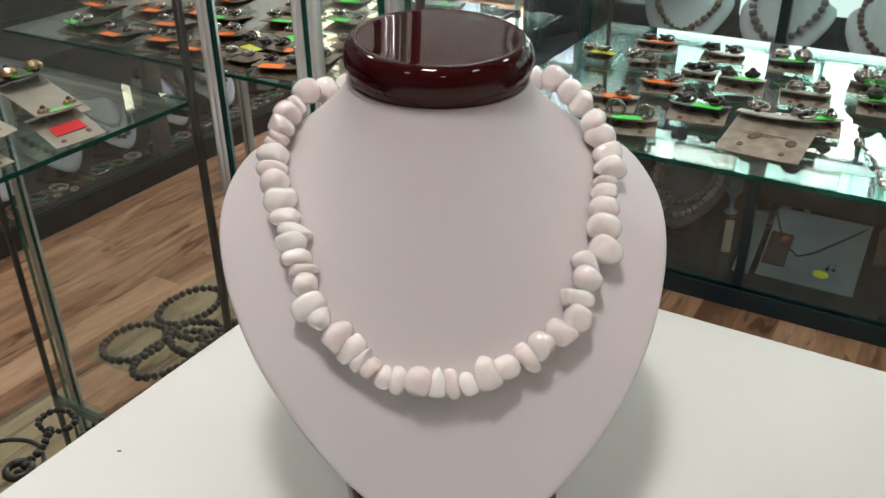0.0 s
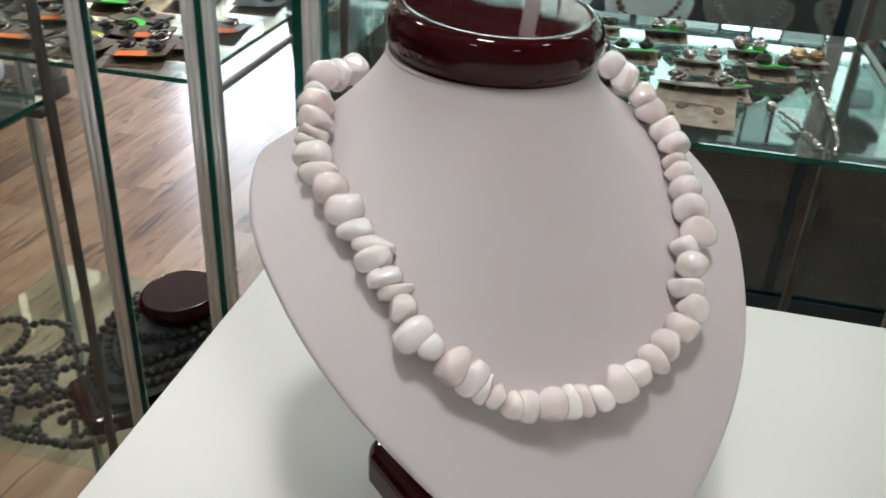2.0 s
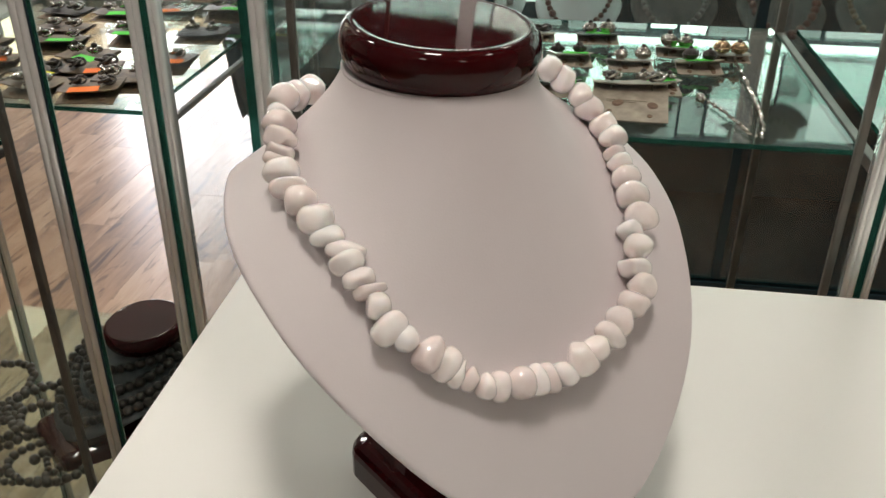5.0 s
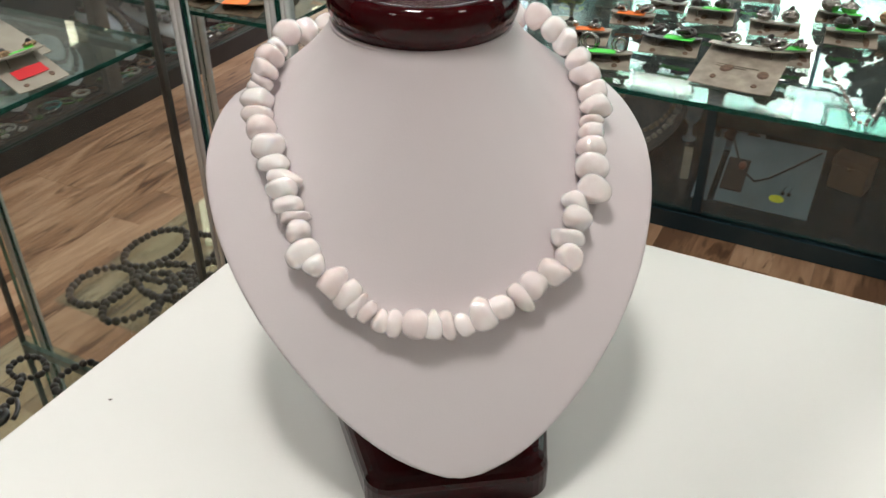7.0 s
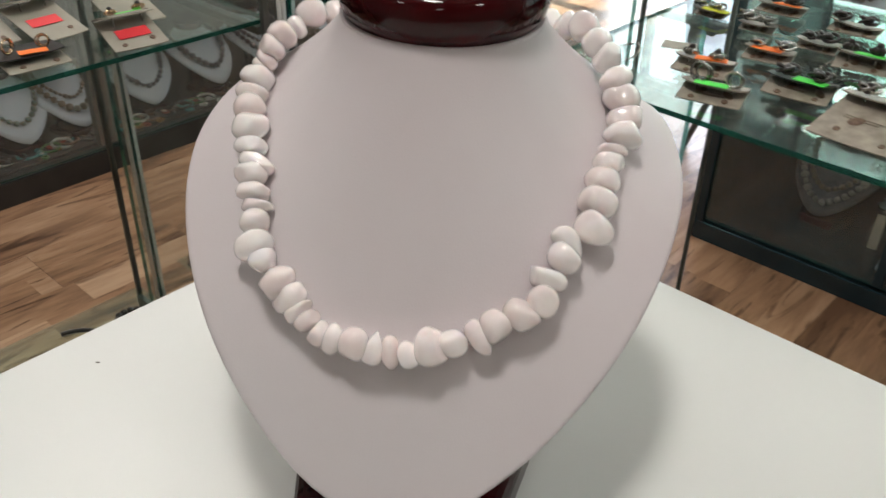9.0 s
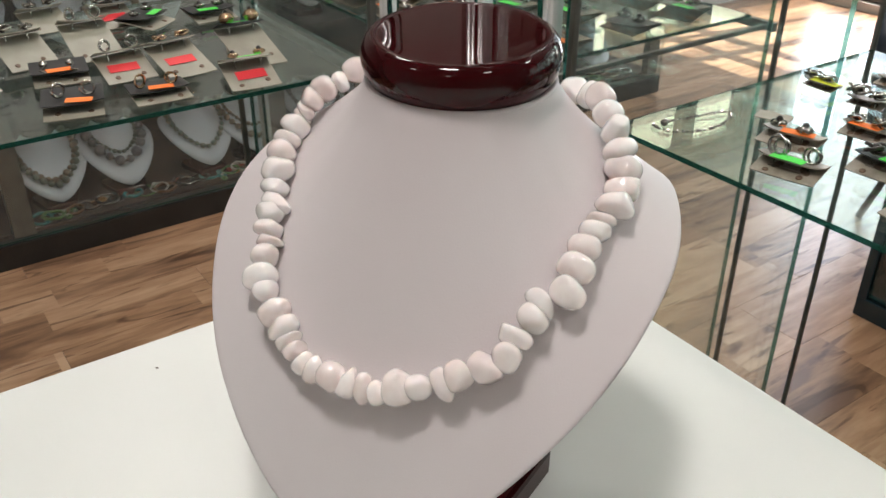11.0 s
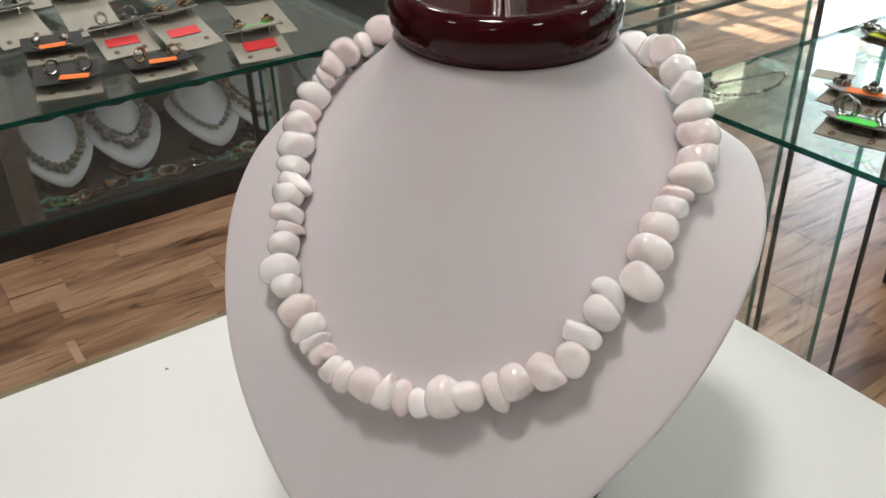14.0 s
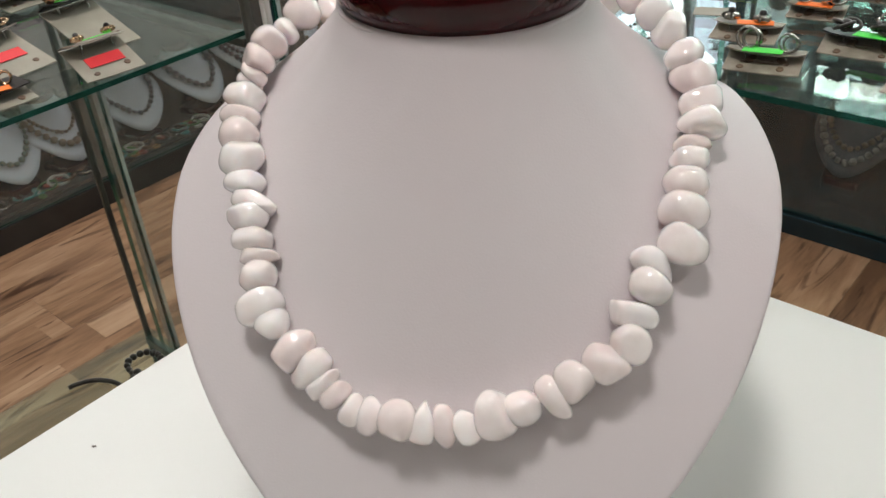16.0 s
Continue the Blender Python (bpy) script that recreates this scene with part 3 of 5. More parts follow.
def corner(x, y, parent, strips):
    """An upright corner: slim aluminium strips that grip the green edge of a glass sheet; strips from west to east, in mm."""
    at = strips[0]
    for kind, wide in strips[1:]:
        lo, hi, wide = at / 1000, (at + wide) / 1000, wide / 1000
        if kind == "bar":
            n = []
            for c0, c1 in ((lo, lo + 0.45 * wide), (lo + 0.45 * wide, hi)):
                mid, r = (c0 + c1) / 2, (c1 - c0) / 2
                n += [(mid - r * math.cos(radians(a)), -0.0035 - 0.0028 * math.sin(radians(a))) for a in range(8, 180, 20)]
            n += [(hi, 0.005), (lo, 0.005)]
            bm = bmesh.new()
            rings = [[bm.verts.new((px, py, z)) for px, py in n] for z in (0.06, 1.85)]
            for k in range(len(n)):
                bm.faces.new([rings[0][k], rings[0][(k + 1) % len(n)], rings[1][(k + 1) % len(n)], rings[1][k]])
            bm.faces.new(rings[0][::-1])
            bm.faces.new(rings[1])
            bmesh.ops.recalc_face_normals(bm, faces=bm.faces)
            part("post", bm, CHROME, parent, smooth=True).matrix_basis = pose(x, y, 0)
        elif kind == "edge":
            part("glass_edge", box((lo, -0.0045, 0.07), (hi, -0.0015, 1.84), 0.0006), FRAME_GREEN, parent).matrix_basis = pose(x, y, 0)
        else:
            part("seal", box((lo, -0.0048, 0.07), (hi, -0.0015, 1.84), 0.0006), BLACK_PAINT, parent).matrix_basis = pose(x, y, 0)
        at += wide * 1000


def showcase(label, x0, x1, y0, y1, posts, rails):
    """A metal frame with a plinth and a top; its glass shelves are things of their own."""
    root = tagged(new("glass_showcase"), label, "showcase", "glass showcases round the table")
    for x, y, w, mat in posts:
        if isinstance(mat, list):
            corner(x, y, root, mat)
        else:
            rod(x, y, 0.06, 1.85, w, mat=mat, parent=root)
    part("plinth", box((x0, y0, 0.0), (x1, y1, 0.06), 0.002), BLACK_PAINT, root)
    part("top_panel", box((x0, y0, 1.85), (x1, y1, 1.87), 0.002), GLASS_SIDE, root)
    for lo, hi in rails:
        part("rail", box(lo, hi, 0.001), POST_DARK, root)
    return root


# west showcase, beside the table
west_case = showcase("dark metal frame of a glass showcase", -0.96, -0.53, 0.02, 0.535,
         [(-0.577, 0.526, 0.0065, POST_DARK), (-0.936, 0.530, 0.0065, POST_DARK), (-0.577, 0.03, 0.0065, POST_DARK), (-0.936, 0.03, 0.0065, POST_DARK), (-0.541, 0.521, 0, [-4, ("bar", 12), ("seal", 2), ("edge", 2)]), (-0.945, 0.565, 0, [-6, ("bar", 11), ("edge", 4)])],
         [((-0.93, 0.522, SHELF - 0.013), (-0.583, 0.530, SHELF - 0.006)), ((-0.93, 0.522, LOW - 0.018), (-0.583, 0.530, LOW - 0.006)), ((-0.93, 0.026, SHELF - 0.018), (-0.583, 0.034, SHELF - 0.006))])
# north-west showcase
nw_case = showcase("aluminium frame of a glass showcase", -0.98, -0.46, 0.56, 1.0,
         [(-0.474, 0.570, 0, [-12, ("bar", 11), ("edge", 6), ("bar", 7)]), (-0.97, 0.99, 0, [-6, ("bar", 6), ("edge", 3), ("bar", 5)]), (-0.47, 0.985, 0.0055, POST_DARK)],
         [((-0.489, 0.575, SHELF - 0.012), (-0.484, 0.98, SHELF - 0.007)), ((-0.96, 0.985, SHELF - 0.016), (-0.48, 0.993, SHELF - 0.006))])
# north showcase
north_case = showcase("metal frame of a glass showcase with slim posts", -0.40, 0.10, 0.56, 1.0,
         [(-0.392, 0.577, 0, [-11, ("edge", 7), ("bar", 12)]), (-0.365, 0.577, 0.006, POST_DARK), (-0.36, 0.985, 0.005, POST_DARK), (0.045, 0.577, 0.006, POST_DARK), (0.066, 0.577, 0, [-9, ("bar", 9), ("edge", 5), ("bar", 6)]), (0.07, 0.985, 0.009, POST_DARK)],
         [((0.066, 0.59, SHELF - 0.016), (0.074, 0.98, SHELF - 0.006)), ((-0.36, 0.981, SHELF - 0.016), (0.06, 0.989, SHELF - 0.006))])
showcase("metal frame of the neighbouring glass showcase", 0.104, 0.56, 0.56, 1.0,
         [(0.54, 0.577, 0.009, POST_DARK), (0.54, 0.985, 0.009, POST_DARK)], [((0.12, 0.981, SHELF - 0.016), (0.54, 0.989, SHELF - 0.006))])

G = 0.0038


def glass_shelf(x0, x1, y0, y1, z, edge):
    """A clear sheet whose four narrow sides are polished edges of their own."""
    bm = box((x0, y0, z - G), (x1, y1, z))
    bm.normal_update()
    bmesh.ops.delete(bm, geom=[f for f in bm.faces if abs(f.normal.z) < 0.5], context="FACES_ONLY")
    root = tagged(part("glass_shelf", bm, GLASS), "clear glass shelf with a green polished edge", "shelf", "glass shelves")
    e = 0.0008
    for a, b, c, d in ((x0 - e, x0, y0 - e, y1 + e), (x1, x1 + e, y0 - e, y1 + e), (x0, x1, y0 - e, y0), (x0, x1, y1, y1 + e)):
        part("polished_edge", box((a, c, z - G), (b, d, z)), edge, root, "green polished glass edge")
    return root


for x0, x1, y0, y1 in ((-0.94, -0.585, 0.03, 0.534), (-0.96, -0.505, 0.607, 0.975), (-0.352, 0.058, 0.613, 0.968), (0.085, 0.53, 0.613, 0.968)):
    glass_shelf(x0, x1, y0, y1, SHELF, FRAME_GREEN)
for x0, x1, y0, y1 in ((-0.94, -0.585, 0.03, 0.534), (-0.96, -0.505, 0.607, 0.975)):
    glass_shelf(x0, x1, y0, y1, LOW, GLASS_SIDE)
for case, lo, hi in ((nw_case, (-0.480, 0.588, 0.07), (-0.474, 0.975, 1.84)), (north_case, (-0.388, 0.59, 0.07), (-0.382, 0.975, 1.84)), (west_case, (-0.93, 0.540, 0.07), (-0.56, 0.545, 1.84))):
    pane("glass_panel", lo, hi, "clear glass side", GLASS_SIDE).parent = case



# ---- earring cards ----
FADED_INK = material("faded_print", (0.20, 0.17, 0.13), 0.7)
CARD_BEIGE = noisy("beige_card", (0.20, 0.172, 0.138), (0.40, 0.352, 0.29), 70.0, 0.42)
CARD_BROWN = noisy("brown_card", (0.055, 0.040, 0.025), (0.20, 0.15, 0.095), 90.0, 0.38)
CARD_STAIN = noisy("brown_pin_stain", (0.10, 0.06, 0.04), (0.18, 0.11, 0.07), 300.0, 0.6)


def ring(r, thick, cx, y, n=18):
    return tube([(cx + r * math.cos(t), y, r + 0.001 + r * math.sin(t)) for t in np.linspace(0, 2 * math.pi, n + 1)[:-1]], thick, 6, True)


def stud(kind):
    """The pieces of one earring: name, mesh, whether it is a dark stone."""
    if kind == "ball":
        bm = ball(0.0060, None, Matrix.Identity(4), 3)
        for q in bm.verts:
            ribs = 1.0 + 0.09 * math.cos(9 * math.atan2(q.co.y, q.co.x))
            q.co = Vector((q.co.x * ribs, q.co.y * ribs, 0.0052 + q.co.z * 0.85))
        return [("earring", bm, False), ("band", tube([(0.0061 * math.cos(t), 0.0061 * math.sin(t), 0.0052) for t in np.linspace(0, 2 * math.pi, 25)[:-1]], 0.0009, 6, True), False), ("tip", ball(0.0019, None, Matrix.Translation((0, 0, 0.0104)), 2), True)]
    if kind == "flower":
        bm = bmesh.new()
        bmesh.ops.create_icosphere(bm, subdivisions=3, radius=0.0062)
        for q in bm.verts:
            lobes = 0.72 + 0.28 * math.cos(6 * math.atan2(q.co.y, q.co.x))
            q.co = Vector((q.co.x * lobes, q.co.y * lobes, 0.004 + q.co.z * 0.45))
        return [("earring", bm, False), ("centre", ball(0.0024, None, Matrix.Translation((0, 0, 0.0068)), 2), True)]
    if kind == "hoop":
        return [("earring", ring(0.007, 0.0011, 0.0, 0.0), False), ("hoop", ring(0.006, 0.0011, 0.002, 0.003), False)]
    if kind == "drop":
        return [("earring", ball(0.004, None, Matrix.Translation((0, 0, 0.004)) @ Matrix.Diagonal((1, 1.5, 0.8, 1)), 2), False),
                ("dangle", tube([(0.0, -0.004, 0.004), (0.001, -0.010, 0.005), (-0.003, -0.016, 0.003), (0.002, -0.020, 0.002)], 0.0009, 6), False)]
    loop = []
    for k in range(44):
        a = 2 * math.pi * k / 44
        r = 0.0042 + 0.0018 * math.cos(3 * a)
        loop.append((r * math.cos(2 * a) * 1.15, r * math.sin(2 * a) * 0.9, 0.0045 + 0.0019 * math.sin(3 * a)))
    return [("earring", tube(loop, 0.0011, 6, True), False), ("stone", ball(0.0035, None, Matrix.Translation((0, 0, 0.0040)), 2), True)]


STUD_MESH = {}


def stud_mesh(kind, mat):
    key = (kind, mat.name)
    if key not in STUD_MESH:
        STUD_MESH[key] = []
        for name, bm, dark in stud(kind):
            ob = part(name, bm, JET if dark else mat, None, smooth=True)
            STUD_MESH[key].append((name, ob.data))
            bpy.data.objects.remove(ob)
    return STUD_MESH[key]


def curled(w, d, bend, twist=0.0, round_front=False):
    """A thin card from its hinge at y = 0 towards -y, a little curled across and twisted."""
    bm = bmesh.new()
    n, m = 8, 4
    sheets = []
    for lift in (0.0005, -0.0004):
        rows = []
        for j in range(m + 1):
            v = j / m
            row = []
            for i in range(n + 1):
                u = 2 * i / n - 1
                cut = 1 - 0.16 * abs(u) ** 5 if round_front else 1.0
                row.append(bm.verts.new((u * w / 2, -v * d * cut, lift + bend * u * u * v + twist * u * v)))
            rows.append(row)
        sheets.append(rows)
    for k, rows in enumerate(sheets):
        for j in range(m):
            for i in range(n):
                q = [rows[j][i], rows[j][i + 1], rows[j + 1][i + 1], rows[j + 1][i]]
                bm.faces.new(q if k == 0 else q[::-1])
    a, b = sheets
    rim = [(0, i) for i in range(n)] + [(j, n) for j in range(m)] + [(m, i) for i in range(n, 0, -1)] + [(j, 0) for j in range(m, 0, -1)]
    for (j, i), (jj, ii) in zip(rim, rim[1:] + rim[:1]):
        bm.faces.new([a[j][i], b[j][i], b[jj][ii], a[jj][ii]])
    bmesh.ops.recalc_face_normals(bm, faces=bm.faces)
    return bm


COLOUR = {"black_card": "black", "cream_card": "cream", "beige_card": "beige", "brown_card": "brown"}
METAL = {"gilt_metal": "gilt", "tarnished_silver": "silver", "black_stone_bead": "black stone"}


def earring_card(x, y, z, turn, flap_mat, base_mat, sticker, kind, mat, base_sticker=None, slope=18.0, long=0.046, deep=0.018, rise=20.0, width=0.045, big=1.0):
    """A folded card: the base slopes up from its front edge at (x, y) on the glass to a fold at the back; from there the flap comes forward
    over it, risen by the earring pins. turn 0 faces -y; slope and rise in degrees from the level."""
    root = tagged(part("earring_card", curled(width, long, random.uniform(-0.0006, 0.0010)), [base_mat]), f"folded {COLOUR[base_mat.name]} card with {METAL[mat.name]} earrings on its {COLOUR[flap_mat.name]} flap", "earring card", "earring cards")
    root.matrix_basis = pose(x, y, z + 0.0009, 0, 0, turn) @ pose(0, 0, 0, slope, 0, 0) @ pose(0, long, 0)
    prop = part("prop", box((-width * 0.3, 0.0, -0.0005), (width * 0.3, 0.0006, long * math.tan(radians(slope)) * 0.92), 0.0), base_mat, root)
    prop.matrix_basis = pose(0, -0.0035, 0, 180 - slope, 0, 0)
    flap = part("flap", curled(width * 1.04, deep, random.uniform(0.0008, 0.0024), random.uniform(-0.0012, 0.0012), deep < 0.025), flap_mat, root, f"{COLOUR[flap_mat.name]} card flap")
    flap.matrix_basis = pose(0, 0, 0.0016, -rise - slope, 0, random.uniform(-3, 3))
    for sx in (-0.27, 0.27):
        dot = bmesh.new()
        bmesh.ops.create_cone(dot, cap_ends=True, segments=12, radius1=0.0024, radius2=0.0020, depth=0.0006, matrix=Matrix.Diagonal((1.0, random.uniform(0.8, 1.4), 1, 1)))
        part("pin_mark", dot, CARD_STAIN, root).matrix_basis = pose(sx * width + random.uniform(-0.002, 0.002), -long * random.uniform(0.78, 0.86), 0.0010)
    if base_sticker:
        part("price_sticker", box((-width * 0.30, -0.0058, 0.0008), (width * 0.30, 0.0058, 0.0012)), base_sticker, root, "red paper price sticker").matrix_basis = pose(random.uniform(-0.002, 0.002), -long * 0.55, 0.0003, 0, 0, random.uniform(-4, 4))
    elif base_mat is CARD_BEIGE:
        for sx in (-0.12, 0.30):
            stain = bmesh.new()
            bmesh.ops.create_cone(stain, cap_ends=True, segments=10, radius1=0.0034 * big * (1.5 if width > 0.06 else 1.0), radius2=0.0026 * (1.5 if width > 0.06 else 1.0), depth=0.0006, matrix=Matrix.Diagonal((0.8, random.uniform(1.0, 1.7), 1, 1)))
            part("pin_mark", stain, CARD_STAIN, root).matrix_basis = pose(sx * width + random.uniform(-0.003, 0.003), -long * random.uniform(0.45, 0.62), 0.0010, 0, 0, random.uniform(-40, 40))
        for k in range(2):
            part("print_line", box((-width * 0.30, -0.0003, 0.0005), (width * random.uniform(0.0, 0.30), 0.0004, 0.0008)), FADED_INK, root).matrix_basis = pose(0, -long * 0.50 - 0.0030 * k, 0.0004)
    if sticker:
        at, sw, sh = random.uniform(-0.36, -0.05), 0.021 * big, 0.0046 * (1.25 if big > 1 else 1.0)
        part("price_sticker", box((at * width, -sh, 0.0006), (at * width + sw, sh, 0.0010)), sticker, flap, "fluorescent paper price sticker").matrix_basis = pose(0, -deep + (0.0020 if big > 1 else 0.0052), 0.0016, 0, 0, random.uniform(-14, 14))
    for sx in (-1, 1):
        ex, ey = sx * width * 0.25 + random.uniform(-0.002, 0.002), -deep * (random.uniform(0.50, 0.62) if deep > 0.025 else random.uniform(0.62, 0.78))
        pieces = stud_mesh(kind, mat)
        e = shared(pieces[0][0], pieces[0][1], flap, pose(ex, ey, 0.0008, 0, 0, random.uniform(-40, 40)))
        e.scale = (random.uniform(0.9, 1.2) * big * (0.72 if kind == "hoop" else 1.0),) * 3
        for name, me in pieces[1:]:
            shared(name, me, e, Matrix())
        part("pin", tube([(ex, ey, -0.0003), (ex, ey, -0.0075 if deep < 0.025 else -0.003)], 0.0005, 6), SILVER, flap)
    return root


Z = SHELF
# west shelf: faces the table, which lies to the east; cream cards with short risen flaps
for x, y, turn, flap, st, kind, mat, low, long in (
        (-0.589, 0.415, -6, CARD_WHITE, GREEN, "flower", GOLD, RED, 0.042), (-0.643, 0.448, 2, CARD_BLACK, GREEN, "ball", GOLD, None, 0.066), (-0.653, 0.382, 6, CARD_WHITE, None, "stone", GOLD, RED, 0.058),
        (-0.670, 0.332, 2, CARD_WHITE, None, "hoop", SILVER, RED, 0.046), (-0.863, 0.243, 12, CARD_WHITE, None, "stone", SILVER, RED, 0.044), (-0.755, 0.268, 8, CARD_WHITE, None, "stone", SILVER, None, 0.056),
        (-0.746, 0.325, 0, CARD_WHITE, None, "hoop", SILVER, None, 0.068), (-0.868, 0.310, 8, CARD_WHITE, None, "stone", SILVER, None, 0.044), (-0.846, 0.372, 4, CARD_WHITE, None, "stone", SILVER, RED, 0.044),
        (-0.855, 0.175, 8, CARD_WHITE, ORANGE, "stone", SILVER, None, 0.044), (-0.685, 0.115, 4, CARD_WHITE, None, "stone", SILVER, RED, 0.050)):
    earring_card(x, y, Z, 90 + turn, flap, CARD_WHITE, st, kind, mat, base_sticker=low, slope=random.uniform(17, 21), rise=random.uniform(14, 19), long=long)
# black cards whose flaps lie almost flat over the base
for x, y, turn, st, kind, mat, long in (
        (-0.768, 0.213, -14, GREEN, "drop", SILVER, 0.046), (-0.700, 0.205, 8, ORANGE, "drop", SILVER, 0.042), (-0.592, 0.183, 10, ORANGE, "drop", SILVER, 0.048), (-0.692, 0.276, -8, ORANGE, "drop", SILVER, 0.046),
        (-0.604, 0.263, -14, ORANGE, "hoop", SILVER, 0.050), (-0.600, 0.337, -2, ORANGE, "hoop", GOLD, 0.038), (-0.828, 0.414, 40, GREEN, "flower", SILVER, 0.046), (-0.815, 0.470, 4, GREEN, "flower", SILVER, 0.042),
        (-0.600, 0.100, 6, ORANGE, "drop", SILVER, 0.046), (-0.775, 0.14, 6, GREEN, "drop", SILVER, 0.046)):
    earring_card(x, y, Z, 90 + turn, CARD_BLACK, CARD_WHITE, st, kind, mat, slope=random.uniform(9, 12), rise=random.uniform(-3, 1), long=long, deep=long - random.uniform(0.006, 0.011), width=0.047)
# north shelf: faces the table, which lies to the south
for x, y, flap, st, kind, mat, size in (
        (-0.270, 0.875, CARD_BEIGE, ORANGE, "stone", JET, 1.0), (-0.312, 0.822, CARD_BEIGE, YELLOW, "stone", SILVER, 0.7), (-0.262, 0.815, CARD_BEIGE, None, "stone", SILVER, 0.7),
        (-0.222, 0.750, CARD_BEIGE, ORANGE, "stone", SILVER, 0.9), (-0.246, 0.685, CARD_BEIGE, ORANGE, "flower", SILVER, 1.05), (-0.205, 0.806, CARD_BEIGE, None, "stone", JET, 0.8),
        (-0.199, 0.868, CARD_BEIGE, None, "stone", JET, 1.0), (-0.160, 0.785, CARD_BEIGE, GREEN, "flower", JET, 1.0), (-0.173, 0.693, CARD_BLACK, GREEN, "stone", JET, 1.15),
        (-0.213, 0.640, CARD_BEIGE, GREEN, "hoop", SILVER, 1.1), (-0.133, 0.868, CARD_BLACK, GREEN, "ball", SILVER, 1.0), (-0.102, 0.778, CARD_BEIGE, None, "ball", SILVER, 1.0),
        (-0.084, 0.712, CARD_BEIGE, GREEN, "flower", SILVER, 1.05), (-0.112, 0.645, CARD_BEIGE, None, "stone", SILVER, 1.5), (-0.058, 0.833, CARD_BEIGE, GREEN, "ball", SILVER, 0.9), (-0.040, 0.780, CARD_BEIGE, GREEN, "ball", JET, 1.0),
        (-0.006, 0.825, CARD_BEIGE, None, "ball", GOLD, 0.9), (0.17, 0.82, CARD_BLACK, GREEN, "stone", SILVER, 1.0), (0.20, 0.70, CARD_BEIGE, None, "stone", SILVER, 1.0), (0.30, 0.86, CARD_BLACK, ORANGE, "stone", SILVER, 1.0)):
    earring_card(x, y, Z, random.uniform(-4, 14), flap, CARD_BEIGE, st, kind, mat, slope=random.uniform(9, 15), rise=random.uniform(3, 10), long=(0.044 if size > 1.3 else 0.025 if y < 0.79 else 0.021) * size, deep=0.017, width=0.042 * size, big=1.15)
# north-west shelf
for x, y, flap, st, kind, mat in (
        (-0.545, 0.642, CARD_BROWN, None, "stone", SILVER), (-0.620, 0.705, CARD_BROWN, GREEN, "flower", SILVER), (-0.690, 0.795, CARD_BROWN, None, "stone", SILVER), (-0.54, 0.885, CARD_BROWN, GREEN, "stone", SILVER), (-0.62, 0.615, CARD_BROWN, None, "drop", SILVER), (-0.68, 0.615, CARD_BROWN, ORANGE, "stone", SILVER),
        (-0.590, 0.665, CARD_BROWN, ORANGE, "stone", JET), (-0.562, 0.613, CARD_BROWN, ORANGE, "stone", JET), (-0.535, 0.698, CARD_BROWN, ORANGE, "stone", SILVER), (-0.660, 0.740, CARD_BROWN, GREEN, "stone", SILVER),
        (-0.600, 0.775, CARD_BROWN, GREEN, "stone", SILVER), (-0.730, 0.865, CARD_BLACK, None, "stone", SILVER), (-0.665, 0.865, CARD_BROWN, GREEN, "stone", SILVER), (-0.54, 0.800, CARD_BLACK, None, "flower", SILVER),
        (-0.640, 0.658, CARD_BLACK, YELLOW, "stone", JET), (-0.730, 0.622, CARD_BROWN, ORANGE, "stone", SILVER), (-0.800, 0.617, CARD_BLACK, ORANGE, "flower", SILVER), (-0.868, 0.627, CARD_BLACK, GREEN, "drop", SILVER),
        (-0.845, 0.708, CARD_BLACK, ORANGE, "drop", GOLD), (-0.910, 0.688, CARD_BROWN, ORANGE, "stone", SILVER), (-0.735, 0.718, CARD_BROWN, GREEN, "stone", SILVER), (-0.605, 0.882, CARD_BROWN, ORANGE, "stone", SILVER), (-0.80, 0.795, CARD_BROWN, ORANGE, "stone", SILVER), (-0.88, 0.875, CARD_BROWN, GREEN, "stone", SILVER),
        (-0.770, 0.668, CARD_BROWN, ORANGE, "flower", SILVER), (-0.690, 0.672, CARD_BROWN, ORANGE, "stone", SILVER), (-0.790, 0.735, CARD_BROWN, ORANGE, "stone", GOLD)):
    earring_card(x, y, Z, random.uniform(-10, 14), flap, CARD_BROWN, st, kind, mat, slope=random.uniform(6, 12), rise=random.uniform(-4, 4), long=0.042, deep=0.034, width=0.048, big=1.2)


def chain(points, z, label, size=0.0022, mat=None):
    """A small chain lying on a shelf, with a clasp."""
    pts = [Vector((x, y, z + size)) for x, y in points]
    dense = []
    for a, b in zip(pts, pts[1:]):
        steps = max(2, int((b - a).length / (size * 2.0)))
        dense += [a.lerp(b, k / steps) for k in range(steps)]
    dense.append(pts[-1])
    bm = bmesh.new()
    for k, p in enumerate(dense):
        m = Matrix.Translation(p) @ pose(0, 0, 0, 90 * (k % 2), 0, random.uniform(0, 180))
        m = Matrix.Translation((random.uniform(-0.3, 0.3) * size, random.uniform(-0.3, 0.3) * size, random.uniform(0, 0.5) * size)) @ m
        bmesh.ops.create_icosphere(bm, subdivisions=1, radius=size * random.uniform(0.8, 1.05), matrix=m @ Matrix.Diagonal((1.0, 0.75, 0.9, 1)))
    root = tagged(part("bracelet", bm, mat or SILVER), label, "bracelet")
    part("clasp", ball(size * 1.9, None, Matrix.Translation(dense[-1])), mat or SILVER, root, smooth=True)
    return root


